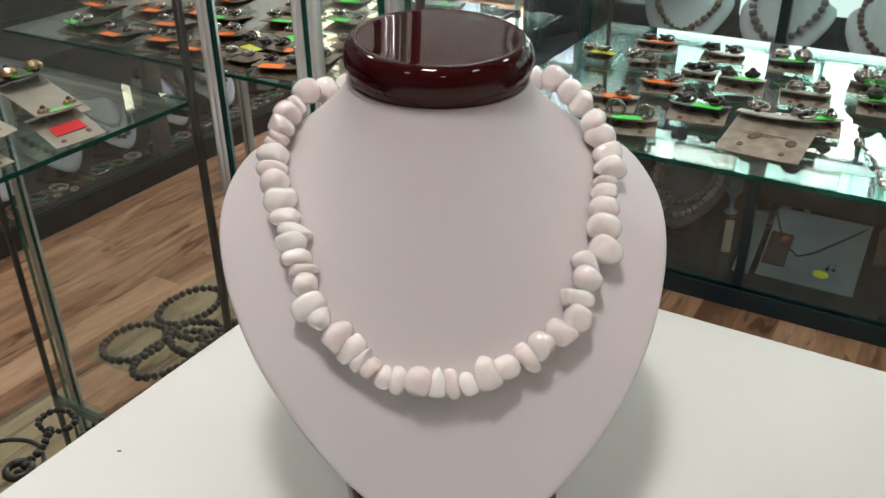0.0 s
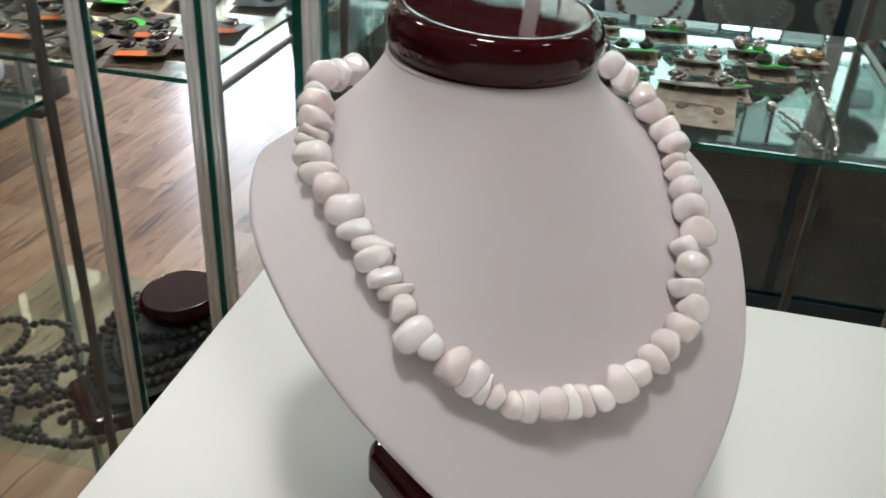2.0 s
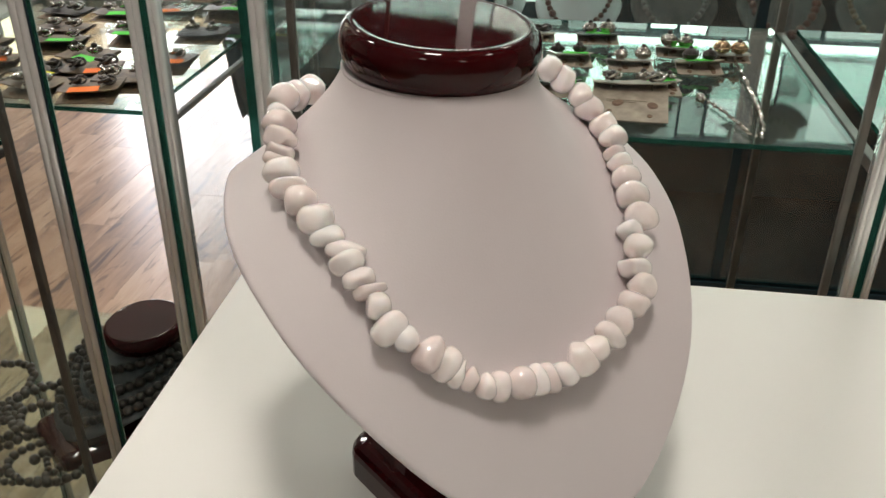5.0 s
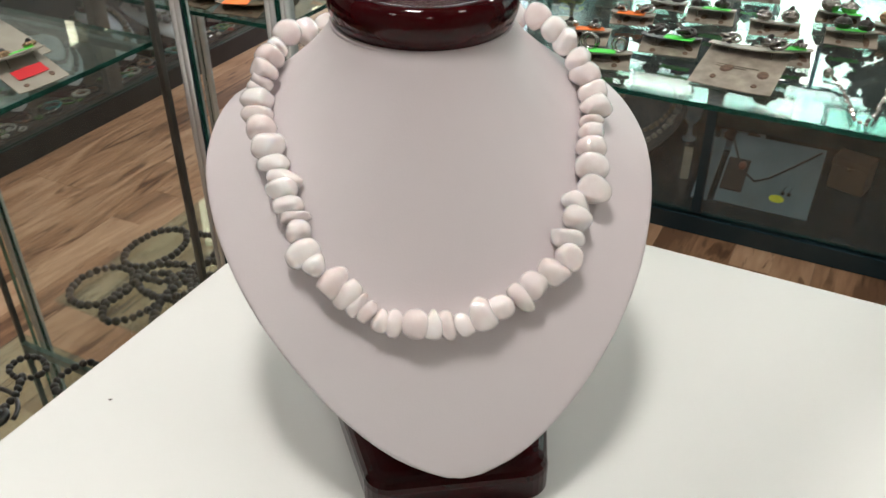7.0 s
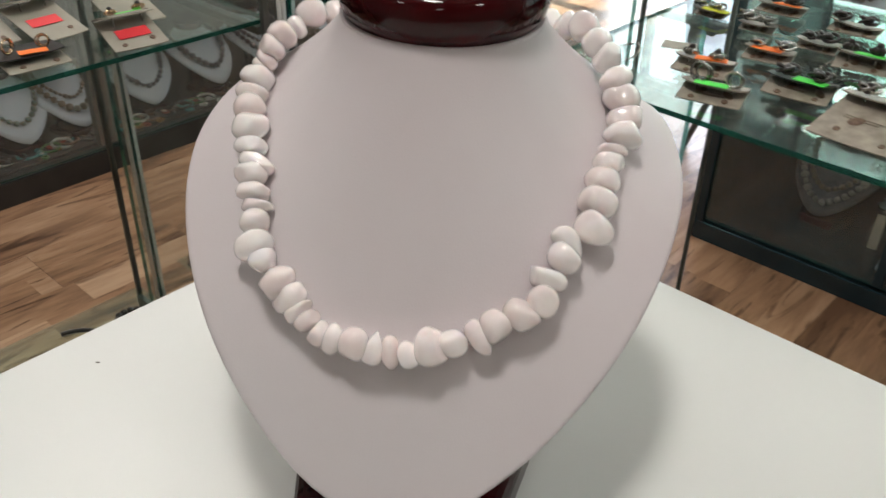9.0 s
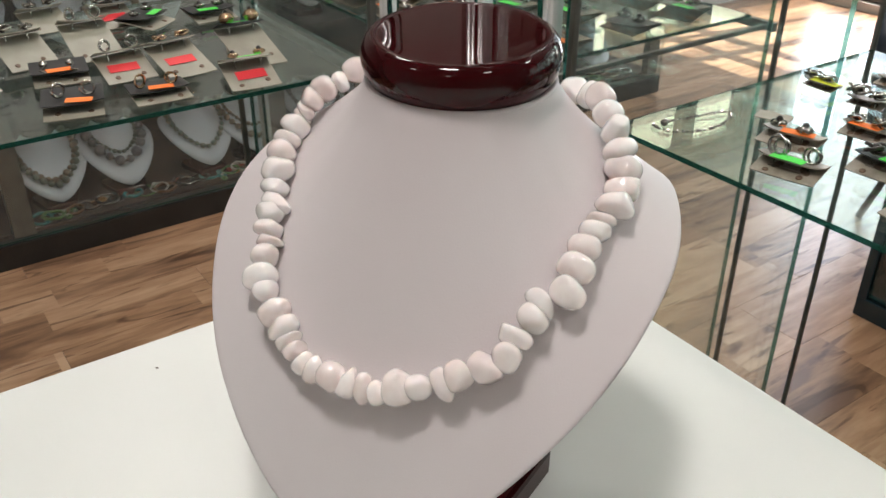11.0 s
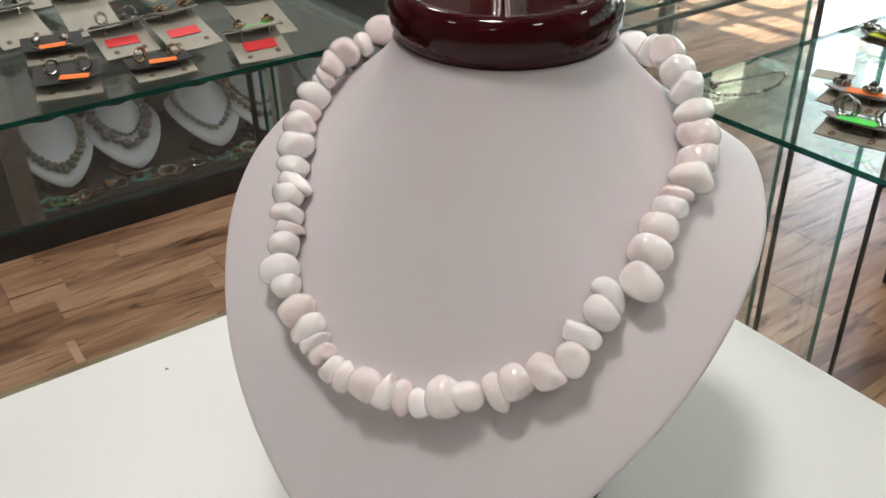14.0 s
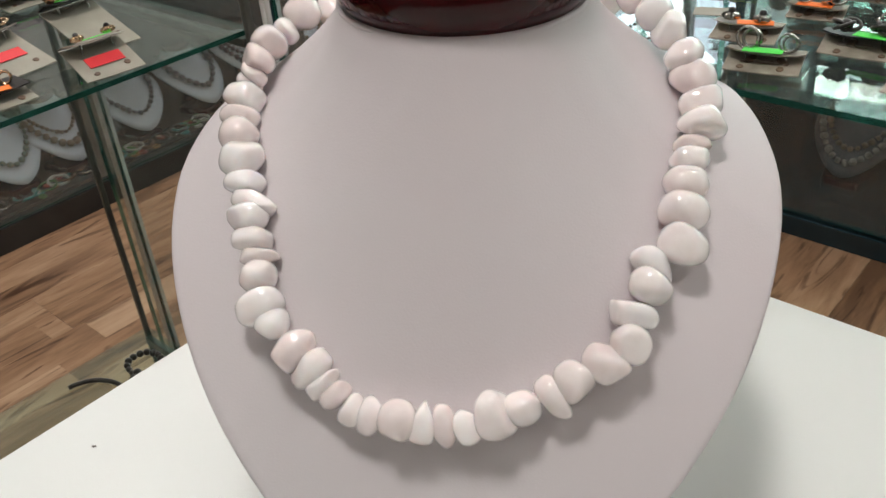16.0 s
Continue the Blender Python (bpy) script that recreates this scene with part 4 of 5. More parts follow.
def arc(x, y, rx, ry, a0, a1, n=26, wob=0.002):
    return [(x + (rx + random.uniform(-wob, wob)) * math.cos(radians(a0 + (a1 - a0) * k / n)), y + (ry + random.uniform(-wob, wob)) * math.sin(radians(a0 + (a1 - a0) * k / n))) for k in range(n + 1)]


chain([(-0.331, 0.638), (-0.322, 0.636), (-0.312, 0.640), (-0.303, 0.652), (-0.300, 0.668), (-0.301, 0.685), (-0.307, 0.702), (-0.316, 0.712), (-0.320, 0.702), (-0.322, 0.690), (-0.326, 0.668), (-0.330, 0.650)], Z, "silver chain bracelet with a clasp lying on the glass shelf", 0.0017)
chain([(0.001, 0.873), (-0.003, 0.817), (-0.002, 0.768), (-0.003, 0.724), (-0.004, 0.677), (-0.008, 0.640), (-0.012, 0.622), (-0.020, 0.628), (-0.026, 0.652), (-0.033, 0.676), (-0.040, 0.694), (-0.048, 0.710)], Z, "silver stone-set bracelet laid in a hook on the glass shelf", 0.0023)
chain(arc(-0.175, 0.780, 0.010, 0.022, 60, 300), Z, "fine silver chain lying on the glass shelf", 0.0012)
tag = tagged(part("paper_tag", box((-0.014, -0.009, 0), (0.014, 0.009, 0.0008), 0.0003, 1), CARD_WHITE), "small blank white paper tag on the glass shelf", "tag")
tag.matrix_basis = pose(-0.29, 0.735, Z + 0.0005, 0, 0, 20)

# ---- dark bead strings and a low bust on the lower shelves ----
bead_me = part("bead", ball(1.0, None, None, 2), JET, smooth=True)
BEAD = bead_me.data
bpy.data.objects.remove(bead_me)


def bead_string(points, z, r, label, mesh=None, lift=0.0):
    pts = [Vector((p[0], p[1], (p[2] if len(p) > 2 else z) + r)) for p in points]
    root = tagged(part("bead_necklace", tube(pts, r * 0.25, 5), JET), label, "necklace", "bead necklaces")
    dense, left = [pts[0]], 0.0
    for a, b in zip(pts, pts[1:]):
        d = (b - a).length
        while left + d >= 2 * r:
            a = a.lerp(b, (2 * r - left) / d)
            dense.append(a)
            d, left = (b - a).length, 0.0
        left += d
    for p in dense:
        s = r * random.uniform(0.94, 1.08) if mesh in (None, WOOD_BEAD) else r * random.uniform(0.72, 1.12)
        shared("bead", mesh or BEAD, root, Matrix.Translation(p) @ pose(0, 0, 0, random.uniform(0, 90), random.uniform(0, 90), 0) @ Matrix.Diagonal((s, s * random.uniform(0.85, 1.1), s, 1)))
    return root


DARK_WOOD = noisy("dark_turned_wood", (0.018, 0.013, 0.010), (0.050, 0.036, 0.027), 120.0, 0.42)
wood_me = part("bead", ball(1.0, None, None, 3), DARK_WOOD, smooth=True)
WOOD_BEAD = wood_me.data
bpy.data.objects.remove(wood_me)
WOOD_STRING = "string of dark wooden beads laid in loops on glass"
bead_string(arc(-0.917, 0.657, 0.041, 0.047, 15, 372, 40, 0.0015), LOW, 0.0057, WOOD_STRING, WOOD_BEAD)
bead_string(arc(-0.916, 0.765, 0.037, 0.055, -60, 290, 40, 0.0015), LOW + 0.002, 0.0057, WOOD_STRING, WOOD_BEAD)
bead_string(arc(-0.850, 0.661, 0.034, 0.061, 60, 400, 40, 0.002), LOW + 0.001, 0.0056, WOOD_STRING, WOOD_BEAD)
bead_string(arc(-0.862, 0.762, 0.043, 0.066, -120, 130, 36, 0.003), LOW + 0.004, 0.0055, WOOD_STRING, WOOD_BEAD)
bead_string(arc(-0.835, 0.705, 0.048, 0.040, 100, 420, 36, 0.004), LOW + 0.006, 0.0060, WOOD_STRING, WOOD_BEAD)
bead_string(arc(-0.775, 0.690, 0.042, 0.062, -30, 290, 36, 0.004), LOW + 0.003, 0.0060, WOOD_STRING, WOOD_BEAD)
bead_string(arc(-0.800, 0.735, 0.036, 0.060, 20, 340, 36, 0.004), LOW, 0.0056, WOOD_STRING, WOOD_BEAD)
bead_string(arc(-0.760, 0.660, 0.055, 0.040, 200, 520, 36, 0.004), LOW, 0.0048, "string of small black beads laid on glass")
bead_string(arc(-0.700, 0.690, 0.030, 0.060, 0, 330, 36, 0.005), LOW, 0.0045, "string of small black beads laid on glass")
bead_string(arc(-0.870, 0.486, 0.024, 0.020, 0, 355, 24, 0.001), LOW, 0.0045, "small black bead bracelet lying on the glass")
bead_string([(-0.862, 0.47), (-0.85, 0.455), (-0.84, 0.44), (-0.835, 0.42), (-0.83, 0.40)], LOW, 0.0055, "strand of black and silver beads on the glass")
bead_string(arc(-0.800, 0.500, 0.020, 0.03, 30, 300, 24, 0.001), LOW, 0.005, "black bead bracelet lying on the glass")
ringlet = tagged(part("pendant_ring", tube([(0.014 * math.cos(t), 0.014 * math.sin(t), 0.004) for t in np.linspace(0, 2 * math.pi, 25)[:-1]], 0.005, 10, True), JET, smooth=True), "flat black ring pendant lying on the glass", "pendant")
ringlet.matrix_basis = pose(-0.835, 0.405, LOW)
cord = tagged(part("leather_cord", tube([(x, y, LOW + 0.003) for x, y in arc(-0.86, 0.40, 0.05, 0.045, 20, 175, 20, 0.0005)], 0.003, 8), JET, smooth=True), "dark leather cord lying on the glass", "cord")
PALE_GREY = noisy("pale_grey_leatherette", (0.48, 0.50, 0.55), (0.55, 0.57, 0.62), 9.0, 0.5, 0.2, 900.0)
GREY_VELVET = noisy("grey_velvet", (0.055, 0.06, 0.065), (0.10, 0.105, 0.11), 30.0, 0.8, 0.2)


# a low bust on the lower north-west shelf
def small_bust(m, label, group, squat=1.0, segs=48, cloth=None, slim=1.0):
    root = tagged(new("necklace_bust"), label, "bust", group)
    sh = part("chest", bust_shell(segs, 8), cloth or LEATHER, root, smooth=True)
    sh.matrix_basis = Matrix.Diagonal((slim, slim, squat, 1))
    md = sh.modifiers.new("thickness", "SOLIDIFY")
    md.thickness, md.offset = 0.0045, -1.0
    part("neck_cap", cap_mesh(), CHERRY, root, "dark cherry wood cap", smooth=True).matrix_basis = pose(0, AXIS, NECK_Z * squat - 0.004, -4, 0, 0)
    part("foot", base_mesh(), CHERRY, root, "dark cherry wood foot")
    part("stem", box((-0.03, -0.005, 0.019), (0.03, 0.015, NECK_Z * squat - 0.01), 0.003), CHERRY, root)
    root.matrix_basis = m
    return root


LOW_BUST = pose(-0.651, 0.778, LOW, 0, 0, 140)
small_bust(LOW_BUST, "low grey velvet bust with dark cherry cap among black beads", "", 0.53, cloth=GREY_VELVET, slim=0.8)
for k, size in ((0.22, 0.0060), (0.45, 0.0064), (0.66, 0.0056), (0.86, 0.0060)):
    ring = []
    for a in range(-175, 176, 7):
        q = chest(a, min(k + 0.04 * math.sin(radians(3 * a + 400 * k)), 1))
        ring.append(LOW_BUST @ Vector((0.8 * q.x, 0.8 * q.y, 0.53 * q.z - 0.001)))
    bead_string([tuple(p) for p in ring], 0, size, "string of black beads laid round the low grey bust")
bead_string(arc(-0.77, 0.745, 0.050, 0.042, 30, 380, 40, 0.002), LOW + 0.006, 0.0058, WOOD_STRING, WOOD_BEAD)
bead_string(arc(-0.72, 0.655, 0.046, 0.034, 100, 430, 40, 0.002), LOW + 0.005, 0.0054, WOOD_STRING, WOOD_BEAD)

# ---- wall showcases ----
def bust_row(places, facing, label, group, colours, cloth=None):
    first = None
    for k, (x, y, z) in enumerate(places):
        m = pose(x, y, z, 0, 0, facing + random.uniform(-8, 8))
        if first is None:
            first = small_bust(m, label, group, cloth=cloth)
        else:
            copy_thing(first, m)
        for me, size, low in colours[k % len(colours)]:
            pts = []
            for a in range(-105, 106, 7):
                q = chest(a, low - 0.24 + 0.24 * math.cos(radians(a)))
                pts.append(m @ (q + Vector((0, 0, 0.004))))
            bead_string([tuple(p) for p in pts], 0, size, "chunky coloured bead necklace on a display bust", me)


def bead_kind(name, c1, c2, rough=0.3):
    ob = part("bead", ball(1.0, None, None, 2), noisy(name, c1, c2, 3.0, rough), smooth=True)
    me = ob.data
    bpy.data.objects.remove(ob)
    return me


AMBER = bead_kind("brown_jasper_bead", (0.10, 0.07, 0.045), (0.28, 0.22, 0.16))
OLIVE = bead_kind("green_jasper_bead", (0.06, 0.075, 0.06), (0.20, 0.21, 0.17))
TEAL = bead_kind("turquoise_bead", (0.05, 0.22, 0.24), (0.35, 0.20, 0.10))
RUST = bead_kind("red_brown_bead", (0.05, 0.02, 0.018), (0.16, 0.06, 0.05))
CREAM = bead_kind("cream_stone_bead", (0.17, 0.16, 0.145), (0.30, 0.285, 0.26))
PLUM = bead_kind("plum_agate_bead", (0.07, 0.048, 0.055), (0.21, 0.165, 0.18))
GREYB = bead_kind("grey_agate_bead", (0.06, 0.055, 0.06), (0.24, 0.22, 0.23))

def strands(*kinds):
    """One strand for each bust in turn, small and large beads by turns."""
    return [[(me, 0.0125 if k % 2 else 0.0095, 0.74)] for k, me in enumerate(kinds)]


wall_case = tagged(new("wall_showcase"), "long dark wall showcase with glass front, full of necklaces", "showcase")
part("base", box((-2.95, -1.6, 0), (-2.352, 2.96, 0.075), 0.003), EBONY, wall_case)
part("deck", box((-2.95, -1.6, 0.075), (-2.40, 2.96, 0.085), 0.001), BLACK_CLOTH, wall_case)
part("back", box((-2.98, -1.6, 0.0), (-2.955, 2.96, 1.25)), BLACK_CLOTH, wall_case)
part("shelf", box((-2.95, -1.6, 0.505), (-2.46, 2.96, 0.52), 0.001), BLACK_CLOTH, wall_case)
part("lid", box((-2.95, -1.6, 1.25), (-2.352, 2.96, 1.275), 0.002), EBONY, wall_case)
for y in (-0.42, 0.385, 1.19, 1.995, 2.92):
    part("upright", box((-2.40, y - 0.03, 0.085), (-2.366, y + 0.03, 1.25), 0.002), POST_DARK, wall_case, "dark metal upright")
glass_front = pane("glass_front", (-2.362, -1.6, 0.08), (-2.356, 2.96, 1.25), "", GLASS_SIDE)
glass_front.parent = wall_case
bust_row([(-2.60, y, 0.086) for y in (-0.18, 0.03, 0.245, 0.515, 0.722, 0.985, 1.16, 1.42, 1.66, 1.90, 2.16, 2.42, 2.70)], -90, "pale grey necklace bust in a row in the wall showcase", "busts in the wall showcase", [
    [(GREYB, 0.0095, 0.74)], [(GREYB, 0.0120, 0.74)], [(PLUM, 0.0110, 0.84), (PLUM, 0.0085, 0.60)], [(OLIVE, 0.0115, 0.80), (AMBER, 0.0100, 0.72)], [(GREYB, 0.0165, 0.70), (OLIVE, 0.0070, 0.50)],
    [(TEAL, 0.0100, 0.74)], [(AMBER, 0.0120, 0.78), (AMBER, 0.0070, 0.55)]], PALE_GREY)
bust_row([(-2.68, y, 0.521) for y in (-0.10, 0.14, 0.40, 0.66, 0.92, 1.18, 1.44)], -90, "pale grey necklace bust on the upper shelf of the wall showcase", "busts in the wall showcase", strands(GREYB, AMBER, OLIVE), PALE_GREY)

long_case = tagged(new("wall_showcase"), "black wall showcase with glass front and black plinth", "showcase")
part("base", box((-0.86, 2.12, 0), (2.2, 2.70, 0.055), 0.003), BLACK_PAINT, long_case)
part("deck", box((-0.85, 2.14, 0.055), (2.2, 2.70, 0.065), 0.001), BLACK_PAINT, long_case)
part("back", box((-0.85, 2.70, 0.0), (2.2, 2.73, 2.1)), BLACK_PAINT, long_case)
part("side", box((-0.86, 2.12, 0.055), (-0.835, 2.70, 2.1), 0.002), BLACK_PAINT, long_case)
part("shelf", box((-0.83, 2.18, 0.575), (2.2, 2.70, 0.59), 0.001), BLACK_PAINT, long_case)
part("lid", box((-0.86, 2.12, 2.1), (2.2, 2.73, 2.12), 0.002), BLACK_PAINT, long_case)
for x in (-0.36, 0.29, 0.94, 1.59):
    part("upright", box((x - 0.012, 2.124, 0.066), (x + 0.012, 2.15, 1.10), 0.002), BLACK_PAINT, long_case)
    part("upright", box((x - 0.020, 2.124, 1.10), (x + 0.020, 2.15, 2.1), 0.002), CHROME, long_case, "pale metal upright")
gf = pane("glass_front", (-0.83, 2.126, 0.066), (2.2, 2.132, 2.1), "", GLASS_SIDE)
gf.parent = long_case
for z in (1.15, 1.52, 1.85):
    part("shelf", box((-0.83, 2.18, z), (2.2, 2.70, z + 0.008)), GLASS, long_case, "glass shelf of the wall showcase")
rng = random.Random(8)
# added glowing panels of uneven strength, to give the shelves mottled bright reflections
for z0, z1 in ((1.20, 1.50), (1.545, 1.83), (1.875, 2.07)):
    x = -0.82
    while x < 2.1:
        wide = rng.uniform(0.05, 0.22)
        part("glow_panel", box((x, 2.675, z0 + rng.uniform(0, 0.02)), (x + wide, 2.695, (1.945 if z1 > 2 and x < 0 else z1) - rng.uniform(0, 0.02)), 0.003), rng.choice(GLOW_PANELS[:1] + GLOW_PANELS[3:] if x < -0.3 else GLOW_PANELS[:4] if x < 0.42 else GLOW_PANELS[:2]), long_case, "glowing back panel added for the bright patches in the showcase")
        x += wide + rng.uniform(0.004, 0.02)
for z in (1.512, 1.845):
    part("light_strip", box((-0.82, 2.665, z), (2.1, 2.69, z + 0.022), 0.003), STRIP, long_case, "cool light strip under the glass shelf")
spots = [-0.74 + 0.155 * k + rng.uniform(-0.02, 0.02) for k in range(18)]
for x in spots:
    spot = bmesh.new()
    bmesh.ops.create_cone(spot, cap_ends=True, segments=20, radius1=0.042, radius2=0.030, depth=0.030)
    part("spot_lamp", spot, STRIP, long_case, "round white spot lamp").matrix_basis = pose(x, 2.42, 2.083, 180, 0, 0)
bust_row([(x, 2.42, 1.159) for x in (-0.62, -0.22, 0.16, 0.58)], 180, "grey necklace bust on the lit glass shelf", "busts in the black showcase", strands(GREYB, AMBER), GREY_VELVET)
bust_row([(x, 2.42, 1.529) for x in (-0.45, 0.02, 0.40)], 180, "grey necklace bust on the lit glass shelf", "busts in the black showcase", strands(OLIVE, GREYB), GREY_VELVET)
bust_row([(x, 2.42, 0.591) for x in (-0.66, -0.40, -0.14)], 180, "pale grey necklace bust on the shelf of the black showcase", "busts in the black showcase", strands(AMBER, GREYB, RUST), PALE_GREY)
bust_row([(x, 2.46, 0.591) for x in (0.12, 0.40, 0.66)], 180, "dark grey necklace bust on the shelf of the black showcase", "busts in the black showcase", strands(GREYB, RUST, AMBER), GREY_VELVET)
# narrow dim glowing panels added to brighten the gaps between the busts
x = -0.80
while x < -0.06:
    wide = rng.uniform(0.03, 0.10)
    part("glow_panel", box((x, 2.675, 0.64 + rng.uniform(0, 0.05)), (x + wide, 2.695, 1.12 - rng.uniform(0, 0.04)), 0.003), DIM_GLOW, long_case, "glowing back panel added for the bright patches in the showcase")
    x += wide + rng.uniform(0.02, 0.07)
LEAN = pose(-0.2075, 2.217, 0.067, -62, 0, 0)
board = tagged(part("display_board", box((-0.125, 0.0, 0), (0.125, 0.006, 0.24), 0.001), PALE_BOARD), "pale blue-grey display board leaning in the black showcase", "board")
board.matrix_basis = LEAN
strip = tagged(part("display_board", box((-0.022, 0.0, 0), (0.022, 0.006, 0.22), 0.001), PALE_BOARD), "narrow pale blue-grey board leaning in the black showcase", "board")
strip.matrix_basis = pose(-0.372, 2.205, 0.067, -62, 0, 0)
pend = [LEAN @ Vector((x, -0.004, z)) for x, z in ((-0.125, 0.215), (-0.10, 0.16), (-0.07, 0.11), (-0.035, 0.085), (0.0, 0.105), (0.05, 0.155), (0.115, 0.225))]
tagged(part("cord_necklace", tube(pend, 0.003, 8), JET, smooth=True), "dark cord necklace lying on the pale board", "necklace")
card = tagged(part("pendant_card", box((-0.03, -0.006, 0.04), (0.03, -0.001, 0.15), 0.0008), BLACK_CLOTH), "dark pendant card lying on the pale board", "card")
card.matrix_basis = LEAN @ pose(-0.09, 0, 0)
part("pendant", ball(0.011, None, Matrix.Translation((0.012, -0.010, 0.125)) @ Matrix.Diagonal((1, 0.5, 1.3, 1))), noisy("red_brown_stone", (0.16, 0.05, 0.035), (0.28, 0.12, 0.08), 60.0, 0.3), card, "red-brown stone pendant", smooth=True)
drops = tagged(new("drop_earrings"), "small black drop earrings on the pale board", "earrings")
for x in (-0.008, 0.008):
    part("drop", ball(0.006, None, Matrix.Translation((x, -0.005, 0.0))), JET, drops, smooth=True)
    part("hook", tube([(x, -0.003, 0.004), (x + 0.002, -0.003, 0.022), (x + 0.008, -0.003, 0.026)], 0.0008, 6), SILVER, drops)
drops.matrix_basis = LEAN @ pose(0.055, 0, 0.065)
ov = bmesh.new()
bmesh.ops.create_cone(ov, cap_ends=True, segments=24, radius1=0.020, radius2=0.020, depth=0.002, matrix=Matrix.Diagonal((1, 0.62, 1, 1)))
tagged(part("price_label", ov, YELLOW), "oval yellow price label on the pale board", "label").matrix_basis = LEAN @ pose(0.035, -0.0015, 0.045, 90, 0, 0)
bust_row([(-0.60, 2.44, 0.066)], 180, "grey necklace bust standing on the black showcase's deck", "busts in the black showcase", [[(CREAM, 0.0100, 0.86), (AMBER, 0.0090, 0.66)]], GREY_VELVET)
tray = tagged(part("display_tray", box((-0.068, -0.062, 0), (0.068, 0.062, 0.014), 0.003), PALE_BOARD), "pale blue-grey tray with two dark cushions in the black showcase", "tray")
for x in (-0.032, 0.032):
    part("cushion", ball(0.024, None, Matrix.Translation((x, 0, 0.024)) @ Matrix.Diagonal((1.0, 1.2, 0.62, 1)), 3), BLACK_CLOTH, tray, "dark velvet cushion", smooth=True)
tray.matrix_basis = pose(-0.335, 2.600, 0.0665, 0, 0, 6)
blue = tagged(part("glass_ornament", lathe([(0.0, 0.0), (0.020, 0.0), (0.022, 0.006), (0.008, 0.016), (0.007, 0.050), (0.026, 0.075), (0.030, 0.105), (0.022, 0.128), (0.0, 0.132)], 28), noisy("pale_blue_glaze", (0.26, 0.36, 0.46), (0.42, 0.52, 0.60), 30.0, 0.15), smooth=True), "small pale blue glazed ornament on the black deck", "ornament")
blue.matrix_basis = pose(-0.49, 2.56, 0.0655)
slip = tagged(part("paper_tag", box((-0.012, -0.001, 0), (0.012, 0.001, 0.095), 0.0003, 1), CARD_WHITE), "narrow white paper strip standing on the black deck", "tag")
slip.matrix_basis = pose(-0.437, 2.30, 0.0655, -12, 0, 8)
casket = tagged(part("jewel_box", box((-0.05, -0.035, 0), (0.05, 0.035, 0.075), 0.004), CARD_STAIN), "small red-brown jewel box on the black deck", "box")
part("lid", box((-0.052, -0.037, 0.0755), (0.052, 0.037, 0.096), 0.005), CARD_STAIN, casket)
part("clasp", ball(0.006, None, Matrix.Translation((0, -0.038, 0.075))), GOLD, casket, smooth=True)
casket.matrix_basis = pose(-0.005, 2.46, 0.0655, 0, 0, -14)
rng = random.Random(5)
scatter_colours = [noisy("trinket_" + n, c, tuple(0.6 * v for v in c), 30.0, 0.3) for n, c in (("red", (0.35, 0.05, 0.03)), ("teal", (0.05, 0.25, 0.24)), ("amber", (0.42, 0.20, 0.05)), ("green", (0.10, 0.22, 0.06)), ("pale", (0.55, 0.52, 0.46)), ("brown", (0.20, 0.10, 0.05)))]
bangle_colours = scatter_colours[1:2] + scatter_colours[3:] + [JET, SILVER, JET]
for k in range(170):
    wide = k < 62
    y = 0.42 + 2.43 * (k + rng.random()) / 62 if wide else rng.uniform(0.42, 2.85)
    x = rng.uniform(-2.462, -2.436) if wide else rng.uniform(-2.50, -2.405)
    r = rng.uniform(0.021, 0.031) if wide else rng.uniform(0.005, 0.011)
    thick = rng.uniform(0.0030, 0.0055) if wide else 0.0034
    ob = tagged(part("bracelet", tube([(r * math.cos(t) * (1.1 if wide else 1.3), r * math.sin(t), thick * (1.0 + 0.25 * math.sin(5 * t))) for t in np.linspace(0, 2 * math.pi, 33 if wide else 13)[:-1]], thick, 6, True),
                     bangle_colours[k % 7] if wide else scatter_colours[k % 6], smooth=True), "dark stone bracelet on the dark deck" if wide else "small coloured stone bracelet on the dark deck", "bracelet", "bracelets in the wall showcase")
    ob.matrix_basis = pose(x, y, 0.0855 + (0.004 if k % 2 and wide else 0), rng.uniform(-4, 4), rng.uniform(-5, 5) if wide else 0, rng.uniform(0, 180))

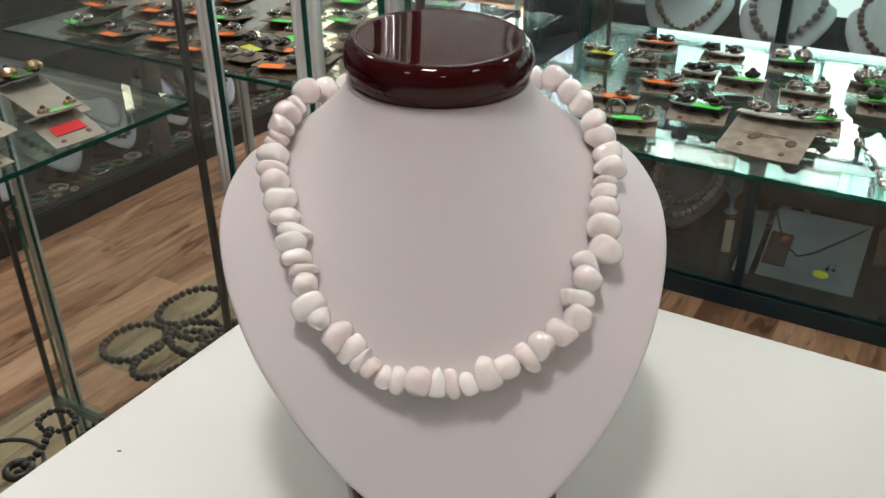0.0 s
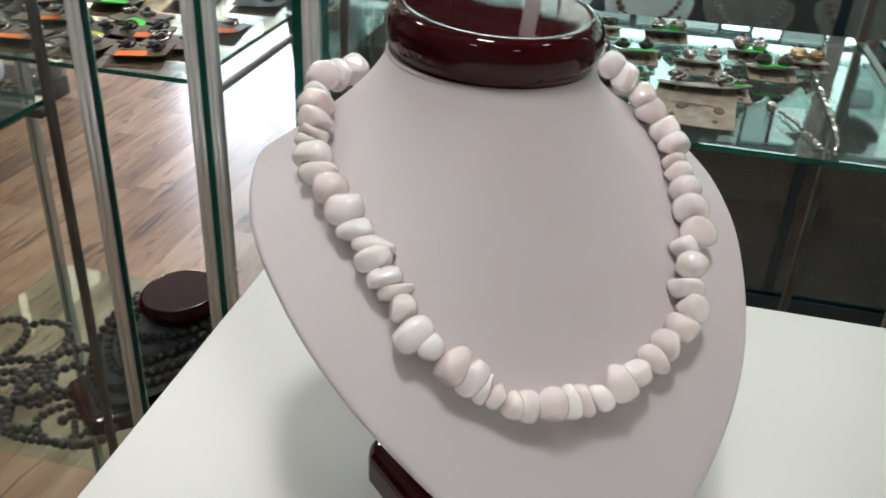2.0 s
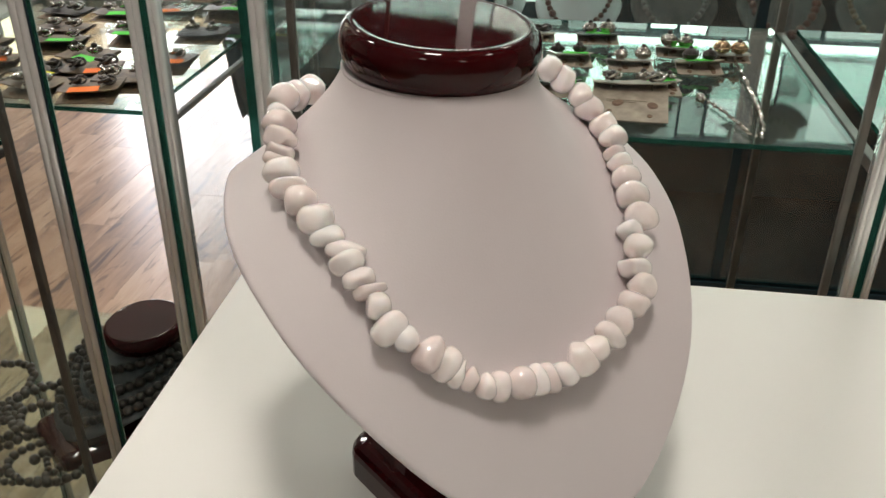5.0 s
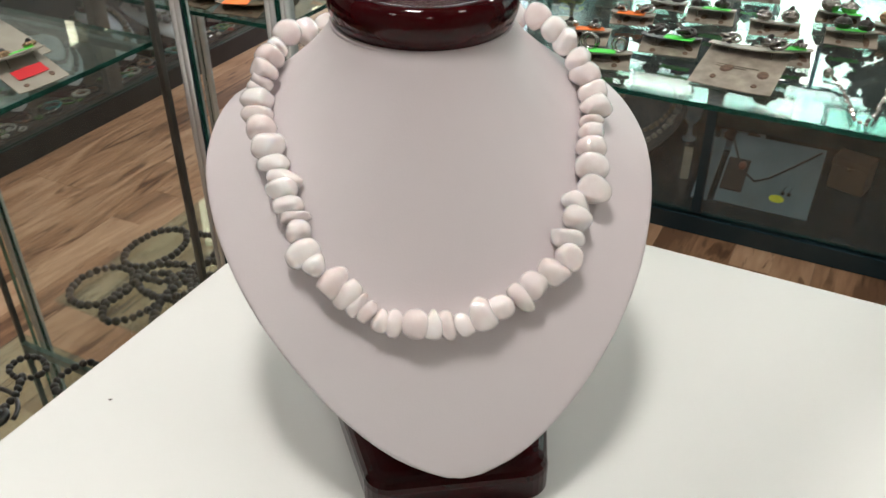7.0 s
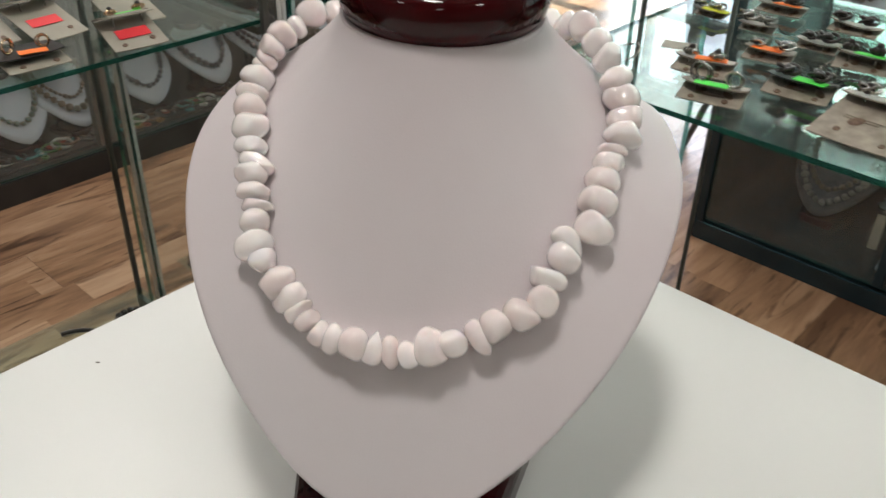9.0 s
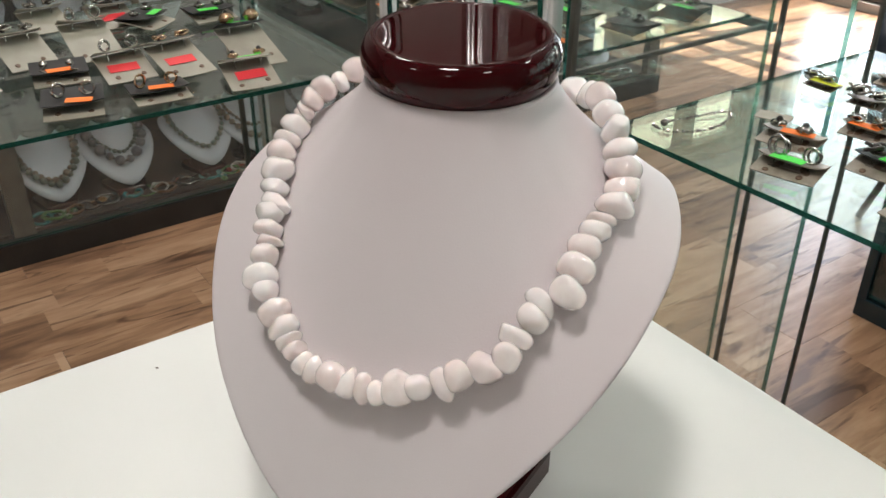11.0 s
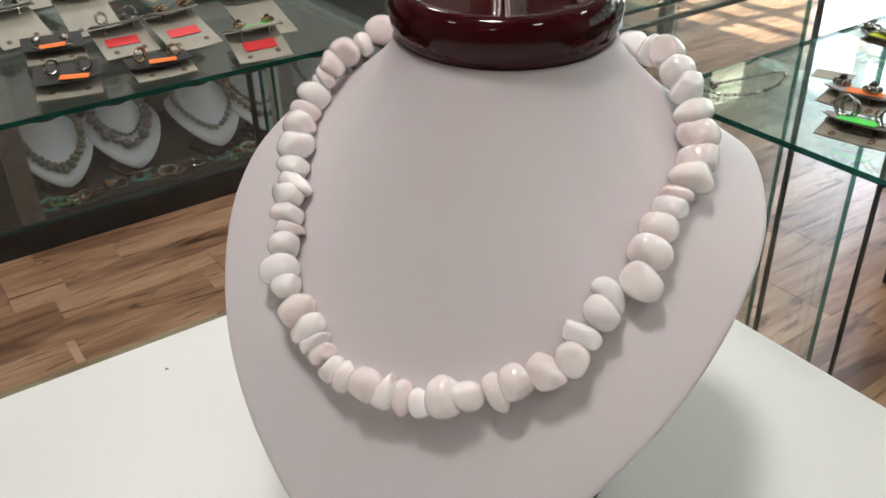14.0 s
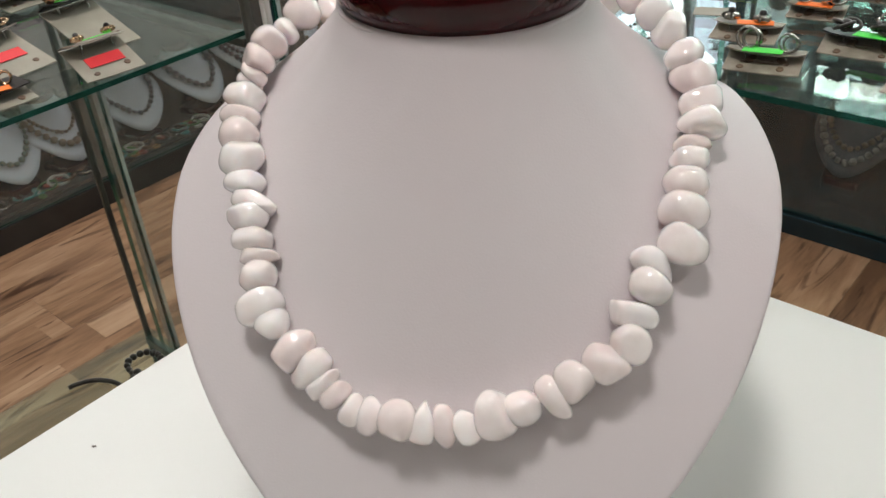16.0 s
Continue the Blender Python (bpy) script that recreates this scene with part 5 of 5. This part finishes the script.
# ---- a tub chair by the window ----
chair = tagged(new("tub_chair"), "charcoal upholstered tub chair with thin dark legs", "chair")
bm = bmesh.new()
rows = []
for z, r in ((0.20, 0.15), (0.19, 0.20), (0.24, 0.26), (0.40, 0.300), (0.44, 0.285), (0.44, 0.02)):
    rows.append([bm.verts.new((r * math.cos(2 * math.pi * k / 32), r * 0.95 * math.sin(2 * math.pi * k / 32), z)) for k in range(32)])
for a, b in zip(rows, rows[1:]):
    for k in range(32):
        bm.faces.new([a[k], a[(k + 1) % 32], b[(k + 1) % 32], b[k]])
bm.faces.new(rows[0][::-1])
bm.faces.new(rows[-1])
bmesh.ops.recalc_face_normals(bm, faces=bm.faces)
part("seat", bm, GREY_VINYL, chair, smooth=True)
bm = bmesh.new()
rows = []
for r, z in ((0.285, 0.40), (0.31, 0.60), (0.315, 0.72), (0.30, 0.735), (0.275, 0.72), (0.265, 0.60), (0.255, 0.43)):
    rows.append([bm.verts.new((r * math.cos(radians(a)), r * 0.95 * math.sin(radians(a)), z - 0.16 * (abs(a - 90) / 120) ** 3)) for a in range(-30, 211, 10)])
for a, b in zip(rows, rows[1:]):
    for k in range(len(a) - 1):
        bm.faces.new([a[k], a[k + 1], b[k + 1], b[k]])
for e in (0, -1):
    bm.faces.new([r[e] for r in rows])
bmesh.ops.recalc_face_normals(bm, faces=bm.faces)
part("backrest", bm, GREY_VINYL, chair, smooth=True)
for sx, sy in ((-1, -1), (1, -1), (-1, 1), (1, 1)):
    part("leg", tube([(sx * 0.13, sy * 0.12, 0.22), (sx * 0.19, sy * 0.18, 0.0)], 0.011, 8), POST_DARK, chair)
chair.matrix_basis = pose(-1.02, 2.84, 0, 0, 0, 10)

# ---- floor planks ----
W, L = 0.2045, 1.28
gap = 0.0004
pm = bpy.data.meshes.new("plank")
bm = box((gap, gap, -0.012), (W - gap, L - gap, 0), 0.0003, 1)
bm.to_mesh(pm)
bm.free()
pm.materials.append(PLANK)
rng = random.Random(11)
for i in range(-6, 23):
    shift = rng.uniform(0, L)
    x = -2.075 + W * i
    if x + W < X0 or x > X1:
        continue
    for j in range(-4, 6):
        y0 = j * L - shift + 1.0
        lo, hi = max(y0, Y0 - 0.1), min(y0 + L, Y1 + 0.1)
        if hi - lo < 0.05:
            continue
        if hi - lo > L - 0.001:
            shared("plank", pm, floor, pose(x, y0, 0))
        else:
            part("plank", box((gap, gap, -0.012), (W - gap, hi - lo - gap, 0), 0.0003, 1), PLANK, floor).matrix_basis = pose(x, lo, 0)
